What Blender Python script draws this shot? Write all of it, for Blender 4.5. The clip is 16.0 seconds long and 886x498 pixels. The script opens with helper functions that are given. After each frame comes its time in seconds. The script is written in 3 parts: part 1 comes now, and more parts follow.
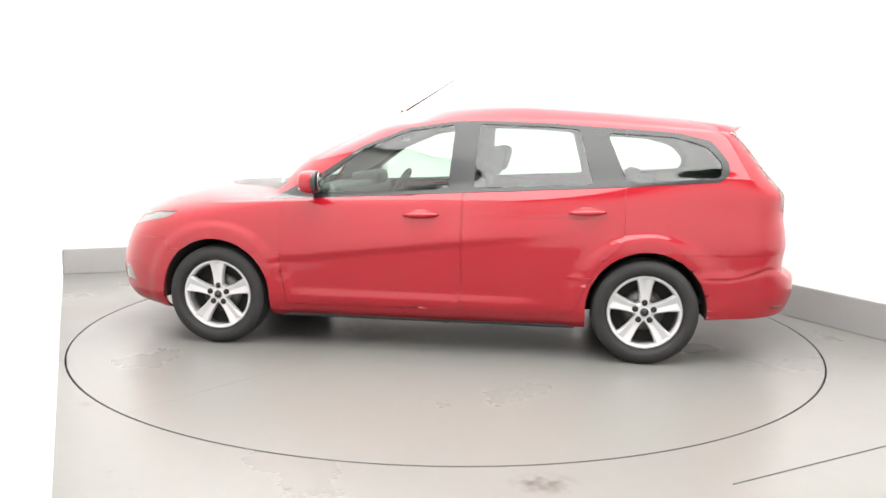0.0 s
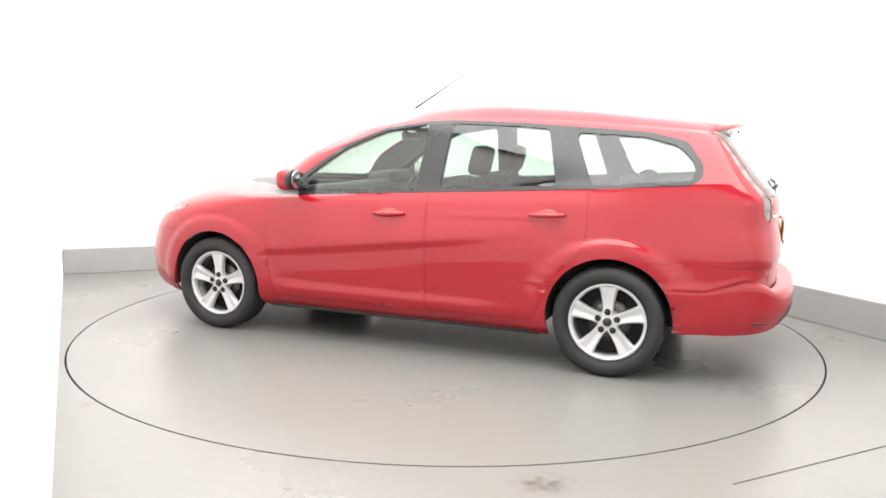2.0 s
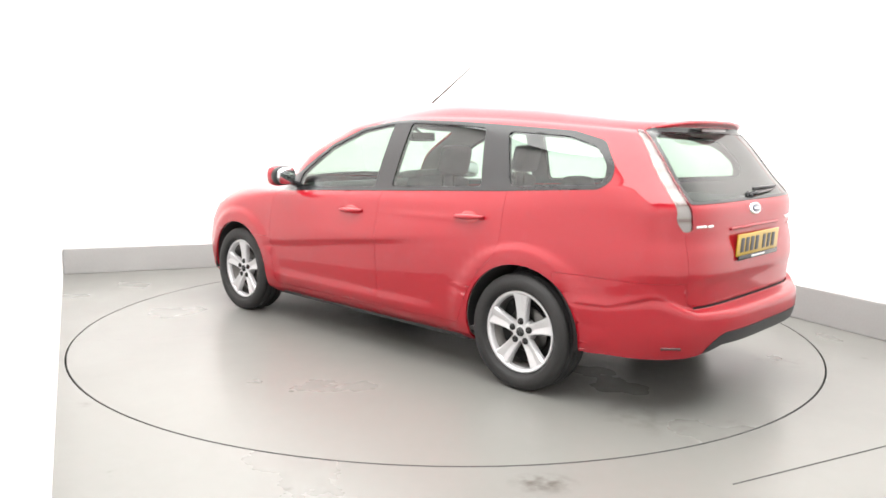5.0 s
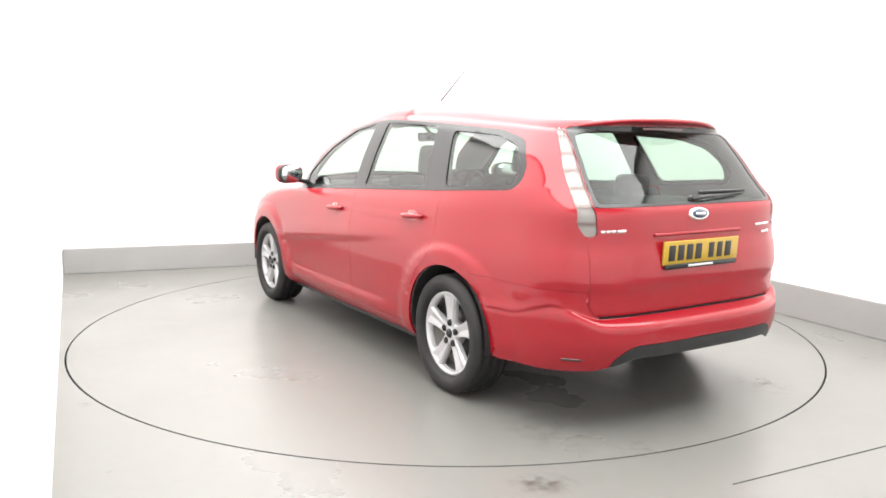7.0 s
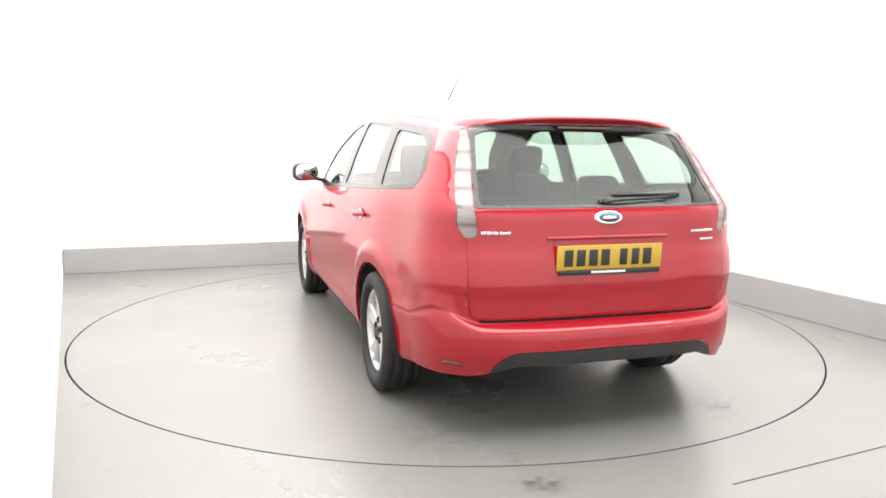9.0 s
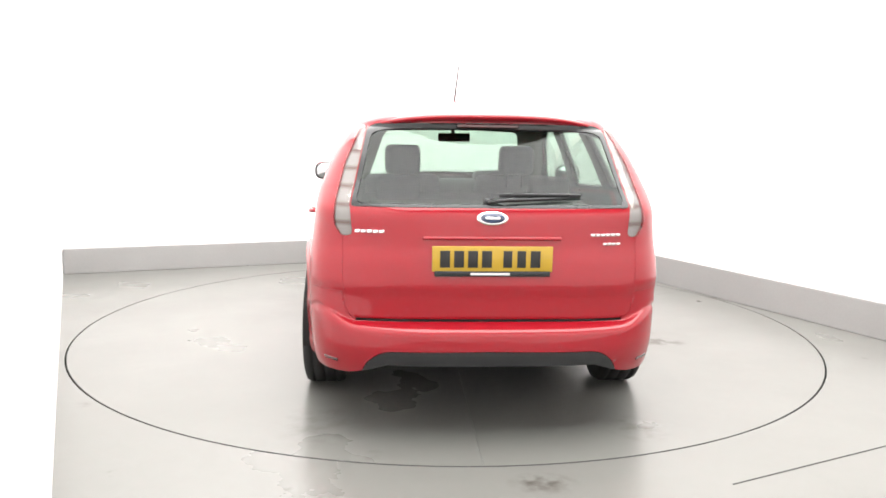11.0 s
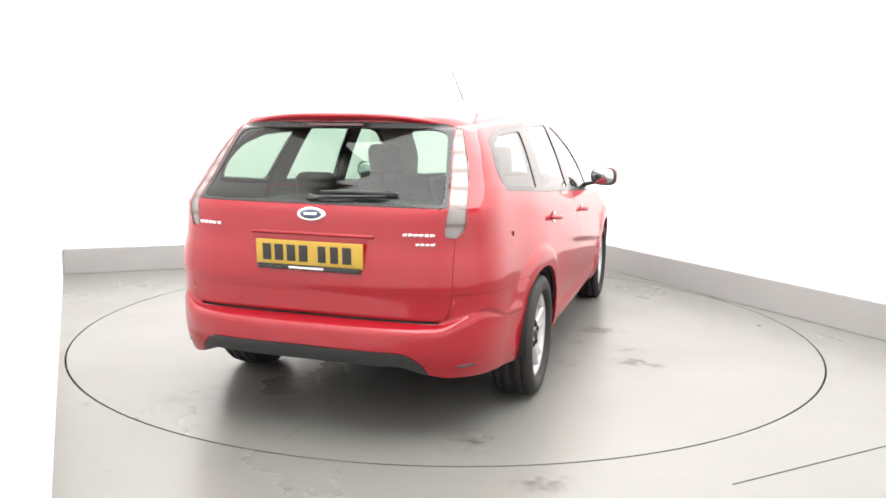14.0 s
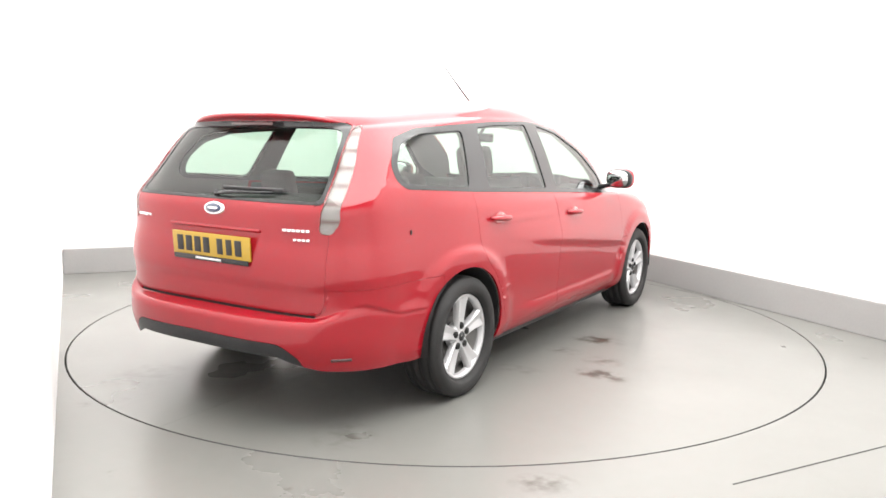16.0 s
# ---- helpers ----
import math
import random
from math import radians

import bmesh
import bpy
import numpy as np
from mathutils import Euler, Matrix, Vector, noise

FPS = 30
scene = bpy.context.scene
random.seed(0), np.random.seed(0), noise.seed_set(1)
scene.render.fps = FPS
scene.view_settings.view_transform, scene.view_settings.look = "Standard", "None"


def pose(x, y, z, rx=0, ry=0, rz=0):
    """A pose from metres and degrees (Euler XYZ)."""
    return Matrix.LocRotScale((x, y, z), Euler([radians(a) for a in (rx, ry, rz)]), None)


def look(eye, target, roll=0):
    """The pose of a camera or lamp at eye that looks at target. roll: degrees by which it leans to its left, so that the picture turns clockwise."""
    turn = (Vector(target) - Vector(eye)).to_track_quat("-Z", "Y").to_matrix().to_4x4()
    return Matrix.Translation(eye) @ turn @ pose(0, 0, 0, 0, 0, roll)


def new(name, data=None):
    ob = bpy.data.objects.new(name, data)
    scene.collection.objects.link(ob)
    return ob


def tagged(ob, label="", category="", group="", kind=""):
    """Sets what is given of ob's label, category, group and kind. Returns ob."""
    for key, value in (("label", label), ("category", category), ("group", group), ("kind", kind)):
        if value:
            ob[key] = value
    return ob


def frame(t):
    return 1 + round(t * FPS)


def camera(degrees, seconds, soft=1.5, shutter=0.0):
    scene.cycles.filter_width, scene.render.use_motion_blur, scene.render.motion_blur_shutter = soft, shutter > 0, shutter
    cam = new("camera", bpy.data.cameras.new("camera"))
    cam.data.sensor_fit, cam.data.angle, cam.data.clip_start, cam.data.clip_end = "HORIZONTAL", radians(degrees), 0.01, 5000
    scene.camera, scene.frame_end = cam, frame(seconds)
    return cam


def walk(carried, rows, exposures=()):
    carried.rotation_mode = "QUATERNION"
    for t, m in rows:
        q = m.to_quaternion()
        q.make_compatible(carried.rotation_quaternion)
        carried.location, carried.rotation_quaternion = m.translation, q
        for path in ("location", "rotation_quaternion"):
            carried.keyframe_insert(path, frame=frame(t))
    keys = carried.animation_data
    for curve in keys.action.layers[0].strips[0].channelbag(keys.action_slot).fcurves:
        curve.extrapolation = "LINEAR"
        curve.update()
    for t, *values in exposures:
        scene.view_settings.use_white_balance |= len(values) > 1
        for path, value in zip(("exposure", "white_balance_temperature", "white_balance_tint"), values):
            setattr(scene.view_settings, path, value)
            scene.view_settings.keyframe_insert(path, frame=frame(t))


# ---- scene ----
# ---- camera, fixed on its stand ----
cam = camera(59.13, 16.0, soft=1.6)
EYE = (0.0, -5.467, 1.334)
AIM = (-0.0247, -0.0668, 0.5411)
VIEW = look(EYE, AIM, roll=0.805)
walk(cam, [(0, VIEW), (16, VIEW)], exposures=[(0, 0.0), (16, 0.0)])

# ---- world and studio lights ----
world = bpy.data.worlds.new("studio_world")
scene.world = world
world.use_nodes = True
world.node_tree.nodes["Background"].inputs[0].default_value = (0.9, 0.95, 1.0, 1)
world.node_tree.nodes["Background"].inputs[1].default_value = 0.05


def softbox(name, eye, target, sx, sy, watts, colour=(1, 1, 1)):
    data = bpy.data.lights.new(name, "AREA")
    data.shape, data.size, data.size_y, data.energy, data.color = "RECTANGLE", sx, sy, watts, colour
    ob = new(name, data)
    ob.matrix_world = look(eye, target)
    return ob


BACK_L, BACK_R = (-3.565, 1.668), (1.083, 3.525)
SIDE, LEFT = (0.4415, -0.8973), (0.4323, -0.9018)     # directions of the side walls, towards the camera
ROOM_H = 3.6
LAMP_W = 815.0
panel_light = softbox("ceiling_softbox", (0, 0, 3), (0, 0, 0), 4.8, 7.0, LAMP_W, (1.0, 0.985, 0.965))
panel_light.matrix_world = pose(0.29, -0.50, ROOM_H - 0.12, 0, 0, 26.2)


# ---- materials ----
def material(name, colour=(0.8, 0.8, 0.8), rough=0.5, metal=0.0, coat=0.0, bump=0.0, scale=40.0, vary=0.0, vary_scale=3.0,
             spec=0.5, emit=0.0, rough_vary=0.0, coords="Object"):
    m = bpy.data.materials.new(name)
    m.use_nodes = True
    nt = m.node_tree
    b = nt.nodes["Principled BSDF"]
    b.inputs["Base Color"].default_value = (*colour, 1)
    b.inputs["Roughness"].default_value = rough
    b.inputs["Metallic"].default_value = metal
    b.inputs["Coat Weight"].default_value = coat
    b.inputs["Coat Roughness"].default_value = 0.03
    b.inputs["Coat IOR"].default_value = 1.68
    b.inputs["Specular IOR Level"].default_value = spec
    if emit:
        b.inputs["Emission Color"].default_value = (*colour, 1)
        b.inputs["Emission Strength"].default_value = emit
    if bump or vary or rough_vary:
        tc = nt.nodes.new("ShaderNodeTexCoord")
        big = nt.nodes.new("ShaderNodeTexNoise")
        big.inputs["Scale"].default_value, big.inputs["Detail"].default_value = vary_scale, 6
        fine = nt.nodes.new("ShaderNodeTexNoise")
        fine.inputs["Scale"].default_value, fine.inputs["Detail"].default_value = scale, 4
        nt.links.new(tc.outputs[coords], big.inputs["Vector"])
        nt.links.new(tc.outputs[coords], fine.inputs["Vector"])
        if vary:
            mix = nt.nodes.new("ShaderNodeMix")
            mix.data_type, mix.blend_type = "RGBA", "MULTIPLY"
            ramp = nt.nodes.new("ShaderNodeMapRange")
            ramp.inputs["From Min"].default_value, ramp.inputs["From Max"].default_value = 0.3, 0.7
            ramp.inputs["To Min"].default_value, ramp.inputs["To Max"].default_value = 1 - vary, 1
            add = nt.nodes.new("ShaderNodeMath")
            add.operation = "MULTIPLY_ADD"
            add.inputs[1].default_value, add.inputs[2].default_value = 0.35, 0.0
            nt.links.new(fine.outputs["Fac"], add.inputs[0])
            sm = nt.nodes.new("ShaderNodeMath")
            sm.operation = "MULTIPLY_ADD"
            sm.inputs[1].default_value = 0.65
            nt.links.new(big.outputs["Fac"], sm.inputs[0])
            nt.links.new(add.outputs[0], sm.inputs[2])
            nt.links.new(sm.outputs[0], ramp.inputs["Value"])
            mix.inputs[0].default_value = 1
            mix.inputs[6].default_value = (*colour, 1)
            nt.links.new(ramp.outputs[0], mix.inputs[7])
            nt.links.new(mix.outputs[2], b.inputs["Base Color"])
        if rough_vary:
            rr = nt.nodes.new("ShaderNodeMapRange")
            rr.inputs["From Min"].default_value, rr.inputs["From Max"].default_value = 0.3, 0.7
            rr.inputs["To Min"].default_value, rr.inputs["To Max"].default_value = rough - rough_vary, rough + rough_vary
            nt.links.new(big.outputs["Fac"], rr.inputs["Value"])
            nt.links.new(rr.outputs[0], b.inputs["Roughness"])
        if bump:
            bp = nt.nodes.new("ShaderNodeBump")
            bp.inputs["Strength"].default_value, bp.inputs["Distance"].default_value = bump, 0.002
            nt.links.new(fine.outputs["Fac"], bp.inputs["Height"])
            nt.links.new(bp.outputs[0], b.inputs["Normal"])
    return m


def glass(name, tint, gloss_rough=0.0, gloss=0.09):
    m = bpy.data.materials.new(name)
    m.use_nodes = True
    nt = m.node_tree
    nt.nodes.remove(nt.nodes["Principled BSDF"])
    out = nt.nodes["Material Output"]
    tr, gl = nt.nodes.new("ShaderNodeBsdfTransparent"), nt.nodes.new("ShaderNodeBsdfGlossy")
    tr.inputs[0].default_value, gl.inputs["Roughness"].default_value = (*tint, 1), gloss_rough
    fr, mix = nt.nodes.new("ShaderNodeLayerWeight"), nt.nodes.new("ShaderNodeMixShader")
    fr.inputs["Blend"].default_value = 0.5
    power, ease = nt.nodes.new("ShaderNodeMath"), nt.nodes.new("ShaderNodeMath")
    power.operation, power.inputs[1].default_value = "POWER", 4.0
    ease.operation, ease.inputs[1].default_value, ease.inputs[2].default_value = "MULTIPLY_ADD", 0.85, gloss
    nt.links.new(fr.outputs["Facing"], power.inputs[0])
    nt.links.new(power.outputs[0], ease.inputs[0])
    nt.links.new(ease.outputs[0], mix.inputs[0])
    nt.links.new(tr.outputs[0], mix.inputs[1])
    nt.links.new(gl.outputs[0], mix.inputs[2])
    nt.links.new(mix.outputs[0], out.inputs[0])
    return m


RED = material("red_car_paint", (0.278, 0.0048, 0.0125), 0.40, 0.0, coat=0.62, spec=0.1, vary=0.05, vary_scale=1.5, scale=300)
BLACK = material("black_plastic_trim", (0.02, 0.021, 0.022), 0.42, bump=0.15, scale=400, vary=0.25, vary_scale=8)
SATIN = material("black_satin_trim", (0.016, 0.017, 0.018), 0.22, vary=0.2, vary_scale=6)
LINER = material("wheel_liner", (0.012, 0.012, 0.012), 0.85, bump=0.4, scale=60, vary=0.3)
RUBBER = material("tyre_rubber", (0.015, 0.0145, 0.0145), 0.72, bump=0.35, scale=120, vary=0.35, vary_scale=9)
ALLOY = material("silver_alloy", (0.52, 0.52, 0.53), 0.30, 0.3, coat=0.5, vary=0.08, vary_scale=12, scale=200)
STEEL = material("brake_steel", (0.14, 0.135, 0.13), 0.4, 0.8, vary=0.3, vary_scale=20, scale=150)
CHROME = material("chrome", (0.85, 0.85, 0.86), 0.08, 1.0, vary=0.05)
MIRROR = material("mirror_glass", (0.5, 0.51, 0.52), 0.03, 1.0)
BLUE = material("badge_blue", (0.02, 0.035, 0.08), 0.25, 0.2, coat=0.6, vary=0.1)
PLATE_Y = material("plate_yellow", (0.42, 0.265, 0.012), 0.35, coat=0.3, vary=0.06, vary_scale=30)
INK = material("plate_black", (0.012, 0.012, 0.012), 0.4, vary=0.1)
WHITE = material("white_paint", (0.6, 0.6, 0.6), 0.4, vary=0.05)
CLOTH = material("seat_cloth", (0.045, 0.047, 0.05), 0.95, bump=0.5, scale=500, vary=0.3, vary_scale=10)
DARK_TRIM = material("interior_plastic", (0.05, 0.051, 0.053), 0.7, bump=0.3, scale=300, vary=0.15)
PALE_TRIM = material("headlining_cloth", (0.22, 0.215, 0.20), 0.95, bump=0.3, scale=400, vary=0.1)
CARPET = material("boot_carpet", (0.03, 0.03, 0.032), 1.0, bump=0.6, scale=300, vary=0.3)
GLASS = glass("tinted_window_glass", (0.60, 0.71, 0.645), gloss=0.07)
REAR_GLASS = glass("tinted_rear_glass", (0.47, 0.58, 0.515), gloss=0.035)
LENS = glass("clear_lamp_lens", (0.90, 0.90, 0.89), 0.02, gloss=0.03)
LAMP_SILVER = material("lamp_reflector", (0.22, 0.225, 0.22), 0.25, 0.3, bump=0.6, scale=90, vary=0.25, vary_scale=25)


def banded(name, pale, dark, step, rough):
    """A ribbed lamp reflector with level bands."""
    m = material(name, pale, rough, 0.25, bump=0.5, scale=120)
    nt = m.node_tree
    tc, wave, mix = nt.nodes.new("ShaderNodeTexCoord"), nt.nodes.new("ShaderNodeTexWave"), nt.nodes.new("ShaderNodeMix")
    wave.bands_direction, wave.wave_profile = "Z", "SIN"
    wave.inputs["Scale"].default_value, wave.inputs["Distortion"].default_value = 0.31 / step, 0.3
    power = nt.nodes.new("ShaderNodeMath")
    power.operation, power.inputs[1].default_value = "POWER", 5.0
    mix.data_type = "RGBA"
    mix.inputs[6].default_value, mix.inputs[7].default_value = (*pale, 1), (*dark, 1)
    nt.links.new(tc.outputs["Object"], wave.inputs["Vector"])
    nt.links.new(wave.outputs["Fac"], power.inputs[0])
    nt.links.new(power.outputs[0], mix.inputs[0])
    nt.links.new(mix.outputs[2], nt.nodes["Principled BSDF"].inputs["Base Color"])
    return m


TAIL_REFLECTOR = banded("tail_lamp_reflector", (0.26, 0.25, 0.245), (0.13, 0.085, 0.08), 0.075, 0.3)
RECESS_RED = material("recess_shade_red", (0.45, 0.01, 0.015), 0.15, coat=1.0, vary=0.15, vary_scale=30)
LAMP_DARK = material("dark_lamp_lens", (0.06, 0.006, 0.008), 0.2, coat=0.6, vary=0.15, vary_scale=30)
WALL_WHITE = material("white_studio_wall", (0.88, 0.875, 0.87), 0.75, bump=0.1, scale=30, vary=0.03, vary_scale=0.8)
SKIRT_GREY = material("grey_skirting_paint", (0.29, 0.287, 0.282), 0.55, bump=0.15, scale=60, vary=0.10, vary_scale=2.5)
CEIL_WHITE = material("ceiling_paint", (0.6, 0.6, 0.6), 0.8, vary=0.03)


def floor_material(name, colour, spots=()):
    """Painted concrete with a soft sheen; spots: worn, dirty places (x, y, radius, strength, stretch)."""
    m = bpy.data.materials.new(name)
    m.use_nodes = True
    nt = m.node_tree
    b = nt.nodes["Principled BSDF"]
    tc = nt.nodes.new("ShaderNodeTexCoord")

    def noise_node(scale, detail=6):
        n = nt.nodes.new("ShaderNodeTexNoise")
        n.inputs["Scale"].default_value, n.inputs["Detail"].default_value = scale, detail
        nt.links.new(tc.outputs["Object"], n.inputs["Vector"])
        return n.outputs["Fac"]

    def math_node(op, *args):
        n = nt.nodes.new("ShaderNodeMath")
        n.operation = op
        for i, a in enumerate(args):
            if isinstance(a, (int, float)):
                n.inputs[i].default_value = a
            else:
                nt.links.new(a, n.inputs[i])
        return n.outputs[0]

    def span(v, a, b2, c, d):
        n = nt.nodes.new("ShaderNodeMapRange")
        for i, q in enumerate((a, b2, c, d)):
            n.inputs[i + 1].default_value = q
        nt.links.new(v, n.inputs[0])
        return n.outputs[0]

    large, fine, grain = noise_node(0.9), noise_node(14.0, 10), noise_node(160.0, 3)
    dirt = math_node("ADD", span(large, 0.1, 0.9, 0.0, 0.10), span(fine, 0.2, 0.9, 0.0, 0.08))
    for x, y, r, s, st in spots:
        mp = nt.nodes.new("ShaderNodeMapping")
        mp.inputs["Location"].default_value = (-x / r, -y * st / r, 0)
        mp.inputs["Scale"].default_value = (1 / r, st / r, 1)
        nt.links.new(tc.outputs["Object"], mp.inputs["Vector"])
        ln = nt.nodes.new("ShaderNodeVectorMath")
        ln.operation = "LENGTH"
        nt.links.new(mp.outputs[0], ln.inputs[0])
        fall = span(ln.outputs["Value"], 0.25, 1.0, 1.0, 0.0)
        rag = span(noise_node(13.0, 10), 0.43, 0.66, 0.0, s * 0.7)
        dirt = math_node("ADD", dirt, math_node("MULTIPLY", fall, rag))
    mix = nt.nodes.new("ShaderNodeMix")
    mix.data_type = "RGBA"
    nt.links.new(math_node("MINIMUM", dirt, 1.0), mix.inputs[0])
    mix.inputs[6].default_value = (*colour, 1)
    mix.inputs[7].default_value = (0.052, 0.045, 0.037, 1)
    nt.links.new(mix.outputs[2], b.inputs["Base Color"])
    nt.links.new(span(large, 0.1, 0.9, 0.20, 0.42), b.inputs["Roughness"])
    b.inputs["Specular IOR Level"].default_value = 0.45
    bp = nt.nodes.new("ShaderNodeBump")
    bp.inputs["Strength"].default_value, bp.inputs["Distance"].default_value = 0.12, 0.002
    nt.links.new(math_node("ADD", grain, fine), bp.inputs["Height"])
    nt.links.new(bp.outputs[0], b.inputs["Normal"])
    return m


FLOOR = floor_material("grey_floor_paint", (0.172, 0.172, 0.161),
                       [(0.39, -2.60, 0.15, 1.5, 1.4), (-1.296, -2.571, 0.035, 3.0, 1.0), (2.27, 0.98, 0.10, 1.5, 0.6), (2.591, -0.777, 0.035, 1.6, 1.0),
                        (-0.586, -2.679, 0.025, 2.0, 1.0), (-1.77, -1.80, 0.06, 0.8, 1.0)])
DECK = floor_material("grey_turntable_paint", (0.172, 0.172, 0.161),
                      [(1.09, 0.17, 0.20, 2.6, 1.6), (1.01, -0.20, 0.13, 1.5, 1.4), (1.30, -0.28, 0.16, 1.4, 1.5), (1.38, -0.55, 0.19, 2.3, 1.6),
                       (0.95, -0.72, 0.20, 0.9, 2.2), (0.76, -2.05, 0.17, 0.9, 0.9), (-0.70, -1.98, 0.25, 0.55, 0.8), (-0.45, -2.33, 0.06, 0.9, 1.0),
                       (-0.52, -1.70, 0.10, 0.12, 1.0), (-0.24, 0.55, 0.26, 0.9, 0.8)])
JOINT = material("dark_floor_joint", (0.05, 0.05, 0.05), 0.8, vary=0.2)


# ---- mesh helpers ----
def mesh_of(bm, name, material_=None, smooth=True):
    me = bpy.data.meshes.new(name)
    bm.to_mesh(me)
    bm.free()
    if material_:
        me.materials.append(material_)
    if smooth:
        me.polygons.foreach_set("use_smooth", [True] * len(me.polygons))
    return me


def part(name, bm, material_, parent=None, label="", smooth=True, at=None):
    ob = new(name, mesh_of(bm, name, material_, smooth))
    if parent:
        ob.parent = parent
    if at is not None:
        ob.matrix_basis = at
    if label:
        tagged(ob, label)
    return ob


def box(sx, sy, sz, bevel=0.0, at=(0, 0, 0), seg=2, m=None):
    bm = bmesh.new()
    bmesh.ops.create_cube(bm, size=1)
    bmesh.ops.scale(bm, vec=(sx, sy, sz), verts=bm.verts)
    if bevel:
        bmesh.ops.bevel(bm, geom=bm.edges[:], offset=bevel, segments=seg, affect="EDGES", profile=0.6)
    if m is not None:
        bmesh.ops.transform(bm, matrix=m, verts=bm.verts)
    bmesh.ops.translate(bm, vec=at, verts=bm.verts)
    return bm


def lathe(profile, steps=48, axis="y"):
    """A body of revolution; profile: (radius, along the axis)."""
    bm = bmesh.new()
    rings = []
    for r, h in profile:
        ring = []
        for i in range(steps):
            a = 2 * math.pi * i / steps
            c, s = r * math.cos(a), r * math.sin(a)
            ring.append(bm.verts.new((c, h, s) if axis == "y" else (c, s, h)))
        rings.append(ring)
    for a, b in zip(rings, rings[1:]):
        for i in range(steps):
            j = (i + 1) % steps
            bm.faces.new((a[i], a[j], b[j], b[i]))
    bmesh.ops.recalc_face_normals(bm, faces=bm.faces)
    return bm


def tube(points, radius, steps=8, closed=False, flat=1.0):
    """A rod along points; radius may be a list."""
    bm = bmesh.new()
    pts = [Vector(p) for p in points]
    n, rings = len(pts), []
    for i, p in enumerate(pts):
        a = pts[(i - 1) % n] if closed or i > 0 else p
        b = pts[(i + 1) % n] if closed or i < n - 1 else p
        d = (b - a).normalized()
        s = d.cross(Vector((0, 0, 1)))
        s = s.normalized() if s.length > 1e-4 else Vector((1, 0, 0))
        u = s.cross(d)
        r = radius[i] if isinstance(radius, (list, tuple)) else radius
        rings.append([bm.verts.new(p + r * (math.cos(t) * s + flat * math.sin(t) * u)) for t in (2 * math.pi * k / steps for k in range(steps))])
    for i in range(n if closed else n - 1):
        a, b = rings[i], rings[(i + 1) % n]
        for k in range(steps):
            l = (k + 1) % steps
            bm.faces.new((a[k], a[l], b[l], b[k]))
    if not closed:
        bm.faces.new(rings[0][::-1]), bm.faces.new(rings[-1])
    bmesh.ops.recalc_face_normals(bm, faces=bm.faces)
    return bm


# ---- studio ----
def wall(name, a, b, z0, z1, thick, material_, label):
    """A wall from a to b, its room face on that line, thickness outward (to the left of a -> b)."""
    d = Vector((b[0] - a[0], b[1] - a[1], 0))
    m = Matrix.Translation((a[0], a[1], 0)) @ Matrix.Rotation(math.atan2(d.y, d.x), 4, "Z")
    bm = box(d.length, thick, z1 - z0, at=(d.length / 2, thick / 2, (z0 + z1) / 2))
    ob = part(name, bm, material_, smooth=False)
    ob.matrix_basis = m
    return tagged(ob, label, "wall", kind="structure")


def along(p, d, s):
    return (p[0] + d[0] * s, p[1] + d[1] * s)


FRONT_L, FRONT_R = along(BACK_L, LEFT, 8.0), along(BACK_R, SIDE, 8.0)
wall("wall_back", BACK_L, BACK_R, -0.1, ROOM_H, 0.15, WALL_WHITE, "plain white studio back wall")
wall("wall_right", BACK_R, FRONT_R, -0.1, ROOM_H, 0.15, WALL_WHITE, "plain white studio side wall")
wall("wall_front", FRONT_R, FRONT_L, -0.1, ROOM_H, 0.15, WALL_WHITE, "plain white wall behind the camera")
wall("wall_left", FRONT_L, BACK_L, -0.1, ROOM_H, 0.15, WALL_WHITE, "plain white studio side wall down to the floor")
U_BACK = ((BACK_R[0] - BACK_L[0]) / 5.083, (BACK_R[1] - BACK_L[1]) / 5.083)


def skirting(name, a, b, h, label):
    d = Vector((b[0] - a[0], b[1] - a[1], 0))
    ob = part(name, box(d.length, 0.03, h, 0.006, at=(d.length / 2, -0.015, h / 2)), SKIRT_GREY, smooth=False)
    ob.matrix_basis = Matrix.Translation((a[0], a[1], 0)) @ Matrix.Rotation(math.atan2(d.y, d.x), 4, "Z")
    return tagged(ob, label, "skirting", kind="structure")


skirting("baseboard_back", along(BACK_L, U_BACK, 0.01), along(BACK_R, U_BACK, -0.035), 0.235, "grey painted skirting board along the back wall")
skirting("baseboard_right", along(BACK_R, SIDE, 0.0), along(BACK_R, SIDE, 7.97), 0.250, "grey painted skirting board along the side wall")

bm = bmesh.new()
R_TABLE, GAP = 2.455, 0.009
ring_in, ring_out = [], []
for i in range(128):
    a = 2 * math.pi * i / 128
    ring_in.append(bm.verts.new((math.cos(a) * (R_TABLE + GAP), math.sin(a) * (R_TABLE + GAP), 0)))
    ring_out.append(bm.verts.new((math.cos(a) * 2.9, math.sin(a) * 2.9, 0)))
low = [bm.verts.new((v.co.x, v.co.y, -0.06)) for v in ring_in]
far = [bm.verts.new((math.cos(2 * math.pi * i / 128) * 14, math.sin(2 * math.pi * i / 128) * 14, 0)) for i in range(128)]
for i in range(128):
    j = (i + 1) % 128
    bm.faces.new((ring_in[i], ring_out[i], ring_out[j], ring_in[j]))
    bm.faces.new((ring_out[i], far[i], far[j], ring_out[j]))
    bm.faces.new((low[i], ring_in[i], ring_in[j], low[j]))
floor = tagged(part("floor", bm, FLOOR, smooth=False), "grey painted studio floor with scuffs and stains", "floor", kind="structure")
